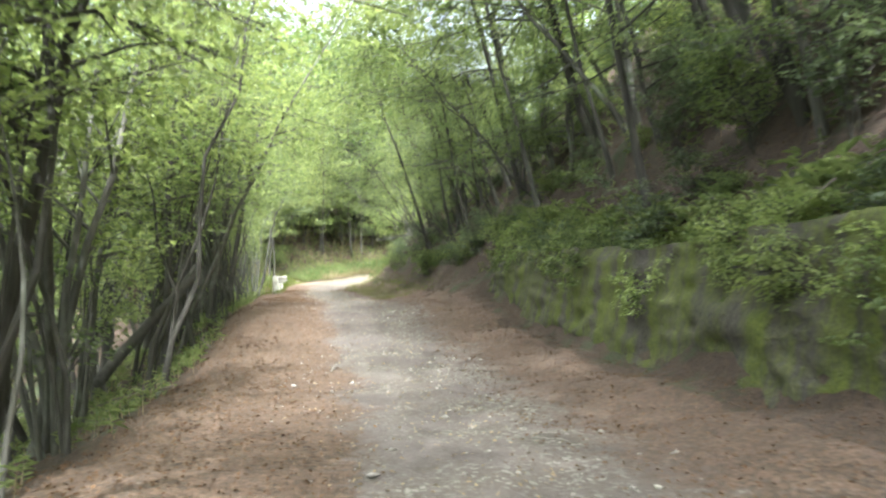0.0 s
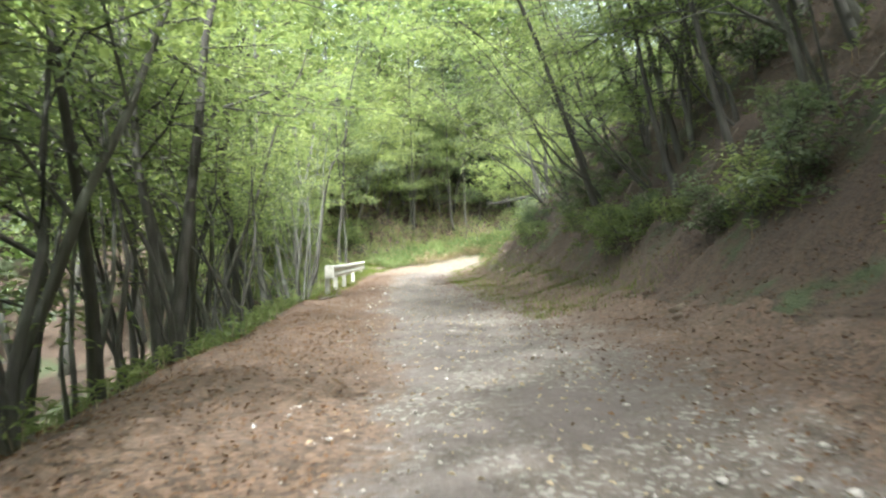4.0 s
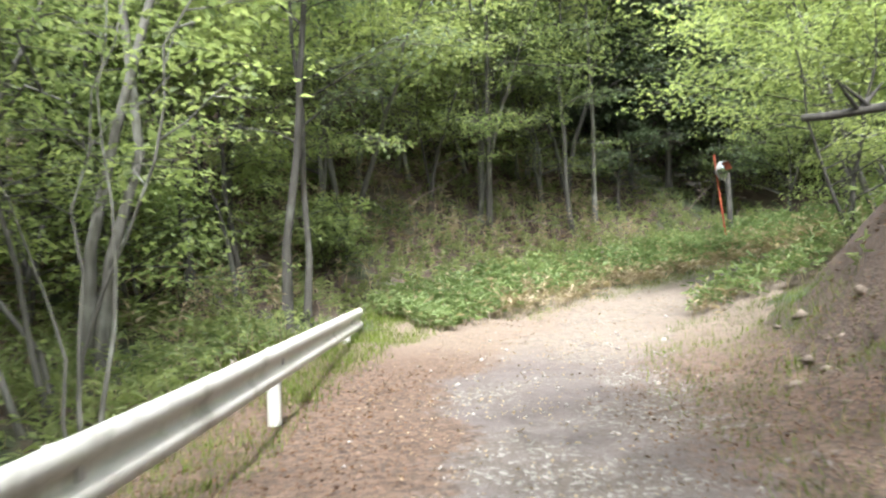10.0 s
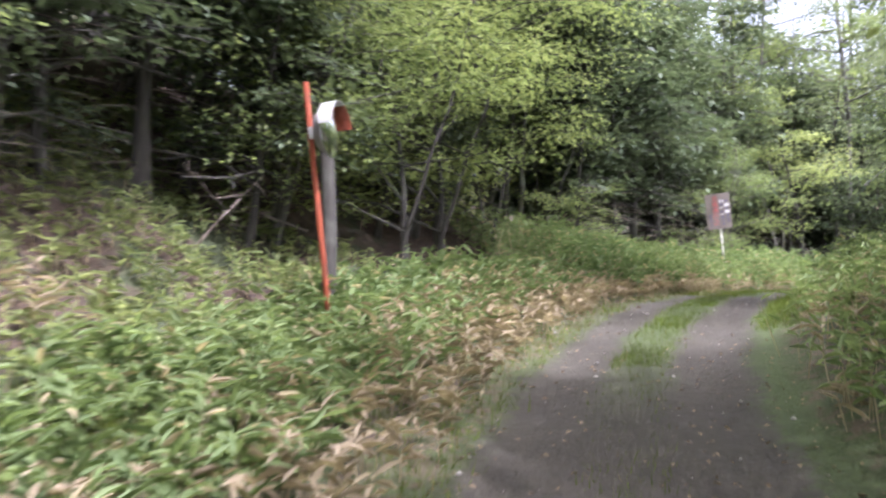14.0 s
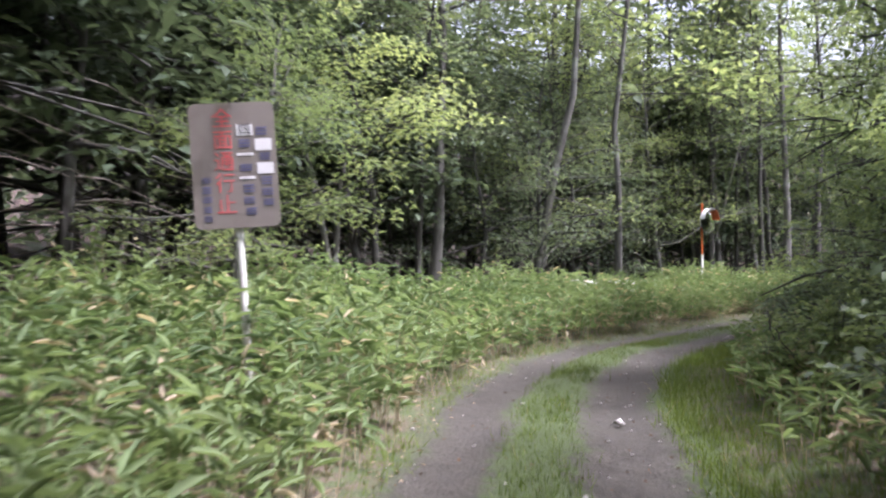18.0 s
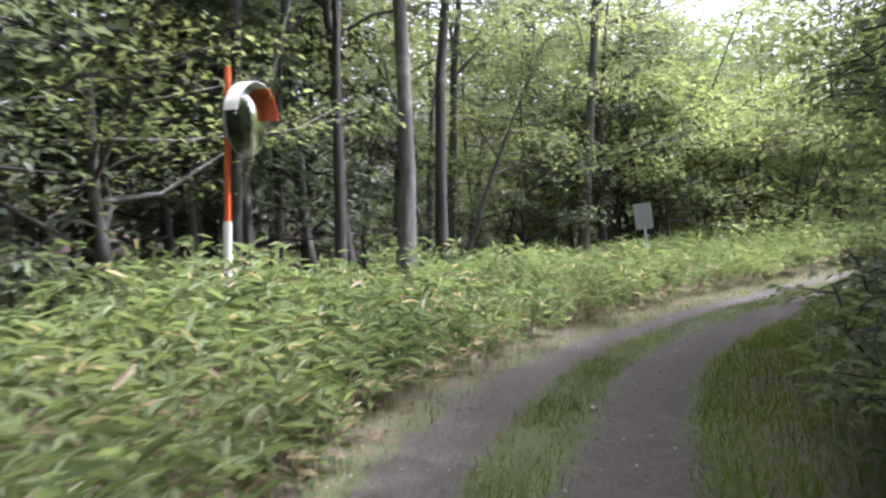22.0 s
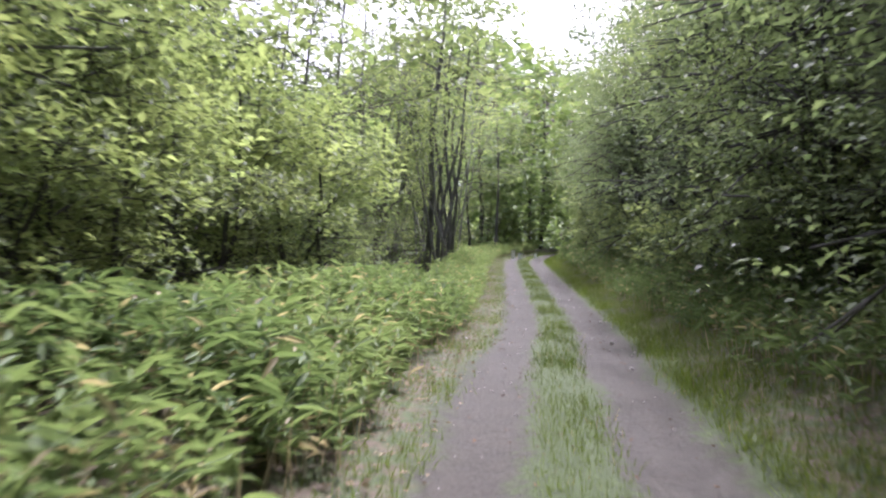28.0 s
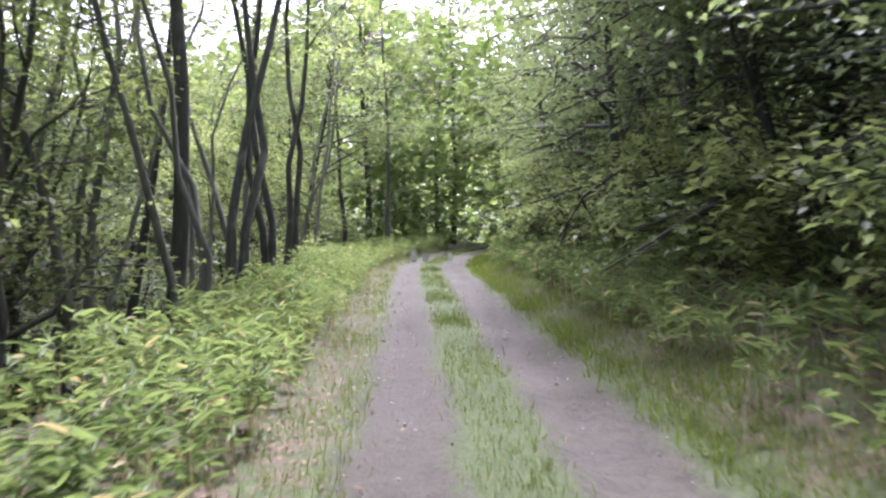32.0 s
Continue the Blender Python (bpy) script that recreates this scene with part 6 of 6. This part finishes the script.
def closure_sign():
    """The road-closed board on a white pole, tilted, its red column legible."""
    x, y = 22.2, 76.35
    z = float(ground_z(x, y)[0])
    root = thing("closure_sign", "weathered grey road-closure sign with red writing on white pole", "sign", (x, y, z))
    mid = 3.97 - z
    bm = bmesh.new()
    bmesh.ops.create_cone(bm, cap_ends=True, segments=14, radius1=0.03, radius2=0.03, depth=mid + 0.6, matrix=Matrix.Translation((0, 0.03, mid / 2 - 0.1)))
    part("pole", bm, RAIL_PAINT, root)
    board = part("board", rounded_board(0.6, 0.9, 0.012, 0.05, (0, -0.02, mid)), SIGN_FACE, root)
    face = -0.029
    for k, ch in enumerate("\u5168\u9762\u901a\u884c\u6b62"):
        letter(ch, 0.15, (-0.07, face, mid + 0.33 - 0.155 * k), RED_INK, board)
    part("sticker", slab(0.115, 0.08, (0.085, face, mid + 0.25)), STICKER, board)
    letter("\u56db", 0.09, (0.085, face - 0.003, mid + 0.25), BLACK_INK, board)
    for w, h, px, pz in ((0.13, 0.085, 0.235, 0.14), (0.13, 0.08, 0.24, -0.03), (0.13, 0.018, 0.09, 0.075), (0.12, 0.018, 0.095, -0.095)):
        part("sticker", slab(w * 0.9, h, (px * 0.9, face, mid + pz)), STICKER, board)
    for w, h, px, pz in ((0.085, 0.075, 0.225, 0.24), (0.085, 0.07, 0.085, 0.155), (0.09, 0.06, 0.09, -0.02), (0.08, 0.06, 0.24, 0.055),
                         (0.085, 0.07, 0.1, -0.17), (0.085, 0.06, 0.1, -0.255), (0.075, 0.06, 0.11, -0.335), (0.085, 0.07, 0.245, -0.12), (0.085, 0.06, 0.245, -0.2), (0.08, 0.055, 0.25, -0.275),
                         (0.07, 0.05, -0.225, -0.1), (0.07, 0.06, -0.225, -0.17), (0.07, 0.05, -0.225, -0.24), (0.06, 0.05, -0.225, -0.31), (0.06, 0.05, -0.225, -0.375)):
        for q in (-0.3, 0.0, 0.3):
            part("bar", slab(w * 0.9, h * 0.17, (px * 0.9, face, mid + pz + q * h)), BLUE_INK, board)
    root.matrix_basis = Matrix.Translation((x, y, z)) @ Matrix.Rotation(radians(-58), 4, "Z") @ Matrix.Rotation(radians(-5), 4, "Y")
    return root


closure_sign()


def small_sign():
    """A pale blank board seen from its grey side, on a thin post."""
    x, y = 51.05, 67.36
    z = float(ground_z(x, y)[0])
    mid = 4.46 - z
    root = thing("small_sign", "pale grey metal signboard tilted in the bamboo grass", "sign", (x, y, z))
    bm = bmesh.new()
    bmesh.ops.create_cone(bm, cap_ends=True, segments=12, radius1=0.025, radius2=0.025, depth=mid + 0.4, matrix=Matrix.Translation((0, 0.03, mid / 2 - 0.1)))
    part("pole", bm, GALVANISED, root)
    board = part("board", rounded_board(0.36, 0.53, 0.02, 0.015, (0, -0.01, mid)), SIGN_GREY, root)
    part("panel", slab(0.16, 0.5, (-0.085, -0.0225, mid)), SIGN_LIGHT, board)
    part("panel", slab(0.15, 0.5, (0.095, -0.0225, mid)), SIGN_LIGHT, board)
    root.matrix_basis = Matrix.Translation((x, y, z)) @ Matrix.Rotation(radians(-105), 4, "Z") @ Matrix.Rotation(radians(-7), 4, "Y")
    return root


small_sign()


# ---- white marker posts at the end of the track ----
def marker_post(x, y, height, width):
    z = float(ground_z(x, y)[0])
    root = thing("marker_post", "white marker post at the end of the track", "post", (x, y, z), "white posts at the track's end")
    bm = bmesh.new()
    bmesh.ops.create_cube(bm, size=1, matrix=Matrix.Translation((0, 0, height / 2 - 0.1)) @ Matrix.Diagonal((width, width, height + 0.2, 1)))
    bmesh.ops.bevel(bm, geom=bm.edges[:], offset=width * 0.15, segments=2, affect="EDGES")
    part("shaft", bm, WHITE_PAINT, root)
    bm = bmesh.new()
    bmesh.ops.create_cube(bm, size=1, matrix=Matrix.Translation((0, 0, height + 0.01)) @ Matrix.Diagonal((width * 1.15, width * 1.15, 0.05, 1)))
    part("cap", bm, GALVANISED, root)
    return root


for _mx, _my, _mh, _mw in ((70.1, 11.4, 0.42, 0.15), (69.75, 11.2, 0.26, 0.2), (69.0, 10.9, 0.28, 0.12)):
    marker_post(_mx, _my, _mh, _mw)


# ---- the mossy rock face below the bank ----
def rock_face():
    rng = np.random.default_rng(400)
    ts, vs = np.arange(-4.0, 5.6, 0.035), np.linspace(0, 1, 22)
    T, U = np.meshgrid(ts, vs, indexing="ij")
    t, u = T.ravel(), U.ravel()
    s = np.interp(t, T_LINE, LS)
    h = (2.0 - 0.08 * t + 0.05 * np.sin(s * 0.9) + 0.03 * np.sin(s * 2.7 + 1)) * np.clip((5.65 - t) / 0.5, 0.12, 1)
    rib = np.zeros(T.shape)
    for step, amount in ((40, 0.02), (12, 0.03), (5, 0.035), (2, 0.03)):
        coarse = rng.normal(0, 1, (len(ts) // step + 3, len(vs) * 2 // step + 3))
        a, b = np.arange(len(ts)) / step, np.arange(len(vs)) * 2.0 / step
        i0, j0 = a.astype(int), b.astype(int)
        fa, fb = (a - i0)[:, None], (b - j0)[None]
        rib += amount * ((coarse[i0][:, j0] * (1 - fa) + coarse[i0 + 1][:, j0] * fa) * (1 - fb) + (coarse[i0][:, j0 + 1] * (1 - fa) + coarse[i0 + 1][:, j0 + 1] * fa) * fb)
    rib = rib.ravel()
    d = 4.0 + 0.3 * u ** 1.3 + rib
    P = land(t, np.full(len(t), 4.0))
    g = lambda v: np.interp(t, T_LINE, v)
    P[:, 0], P[:, 1] = g(LX) + d * g(TY), g(LY) - d * g(TX)
    P[:, 2] = g(LZ) - 0.1 + u * (h + 0.2)
    m = len(vs)
    i, j = np.meshgrid(np.arange(len(ts) - 1), np.arange(m - 1), indexing="ij")
    a = (i * m + j).ravel()
    return tagged(new("wall_rock", mesh_of("wall_rock", P, np.stack([a, a + m, a + m + 1, a + 1], -1), MOSS_WALL, True)), "moss-covered ribbed rock face under the bank", "rock wall", kind="structure")


rock_face()
bamboo_grass("hanging_grass", 402, 1400, -3.0, 5.6, 4.4, 5.4, 0.35, "grass and ferns hanging over the rock face", LEAF, 9, 0.2, 0.26)


# ---- logs and dead wood ----
def log(name, label, a, b, r0, r1, seed, stubs=2, material=TWIG):
    """A fallen or leaning log with broken branch stubs."""
    rng = np.random.default_rng(seed)
    a, b = np.array(a, float), np.array(b, float)
    root = thing(name, label, "log", tuple(a))
    u = np.linspace(0, 1, 9)
    L = np.linalg.norm(b - a)
    line = (b - a) * u[:, None] + np.cumsum(rng.normal(0, 0.008 * L, (9, 3)), 0)
    V, F = tubes([(line, r0 + (r1 - r0) * u)], 9)
    n = len(V)
    V = np.vstack([V, line[0], line[-1]])
    k = np.arange(9)
    caps = np.concatenate([np.stack([np.full(9, n), (k + 1) % 9, k, k], 1), np.stack([np.full(9, n + 1), n - 9 + k, n - 9 + (k + 1) % 9, n - 9 + (k + 1) % 9], 1)])
    me = bpy.data.meshes.new("stem")
    me.from_pydata(V.tolist(), [], F.tolist() + [list(c[:3]) for c in caps.tolist()])
    me.materials.append(material)
    me.polygons.foreach_set("use_smooth", np.ones(len(me.polygons), bool))
    part("stem", me, None, root)
    for _ in range(stubs):
        q = rng.uniform(0.3, 0.95)
        p = np.array([np.interp(q, u, line[:, c]) for c in range(3)])
        dv = unit(rng.normal(0, 1, 3) + [0, 0, 0.5]) * L * rng.uniform(0.1, 0.25)
        w = np.linspace(0, 1, 4)
        part("branch_stub", mesh_of("branch_stub", *tubes([(p + dv * w[:, None], (r0 * 0.4) * (1 - 0.7 * w) + 0.004)], 6), material, True), None, root)
    return root


log("leaning_log", "broken dark log leaning out of the slope", (-3.6, 15.6, -0.35), (-2.1, 17.8, 1.56), 0.1, 0.09, 1, 1, BARK_DARK)
log("fallen_log", "dead log jutting out from the bank above the track", (6.3, 55.0, 3.12), (3.85, 55.0, 2.68), 0.075, 0.045, 2, 3, BARK_DARK)
log("fallen_log", "pale dead log lying at the foot of the bank", (5.2, 57.6, 0.85), (6.6, 59.0, 1.35), 0.13, 0.09, 3, 2)
log("fallen_branch", "dead branch lying beside the guard rail", tuple(land(8.9, -1.75)[0] + [0, 0, 0.04]), tuple(land(9.25, -1.45)[0] + [0, 0, 0.06]), 0.03, 0.015, 4, 2)
log("fallen_log", "bare dead log under the trees", (38.8, 79.6, 2.6), (40.6, 78.8, 3.1), 0.07, 0.05, 5, 2)
_rng = np.random.default_rng(410)
for _k in range(50):
    _tt = _rng.uniform(0, 12.5)
    _dd = _rng.uniform(4.4, 7.5) if _k % 3 else -_rng.uniform(2.4, 6.5)
    _a = land(_tt, _dd)[0] + [0, 0, 0.05]
    _b = land(_tt + _rng.uniform(-0.25, 0.25), _dd + _rng.uniform(-0.9, 0.9))[0] + [0, 0, _rng.uniform(0.05, 0.5)]
    tagged(log("fallen_branch", "dry dead branch lying on the slope", tuple(_a), tuple(_b), _rng.uniform(0.012, 0.03), 0.006, 420 + _k, 2), group="dead branches on the slopes")
_q = np.random.default_rng(411)
for _k in range(14):
    _tt, _dd = _q.uniform(13, 17.5), -_q.uniform(4.5, 8.0)
    _a = land(_tt, _dd)[0] + [0, 0, 0.1]
    _b = land(_tt + _q.uniform(-0.4, 0.4), _dd + _q.uniform(-1.0, 1.0))[0] + [0, 0, _q.uniform(0.2, 1.2)]
    tagged(log("dead_branch", "pale dead branch tangled in the undergrowth", tuple(_a), tuple(_b), 0.018, 0.006, 460 + _k, 3), group="dead branches behind the bend")
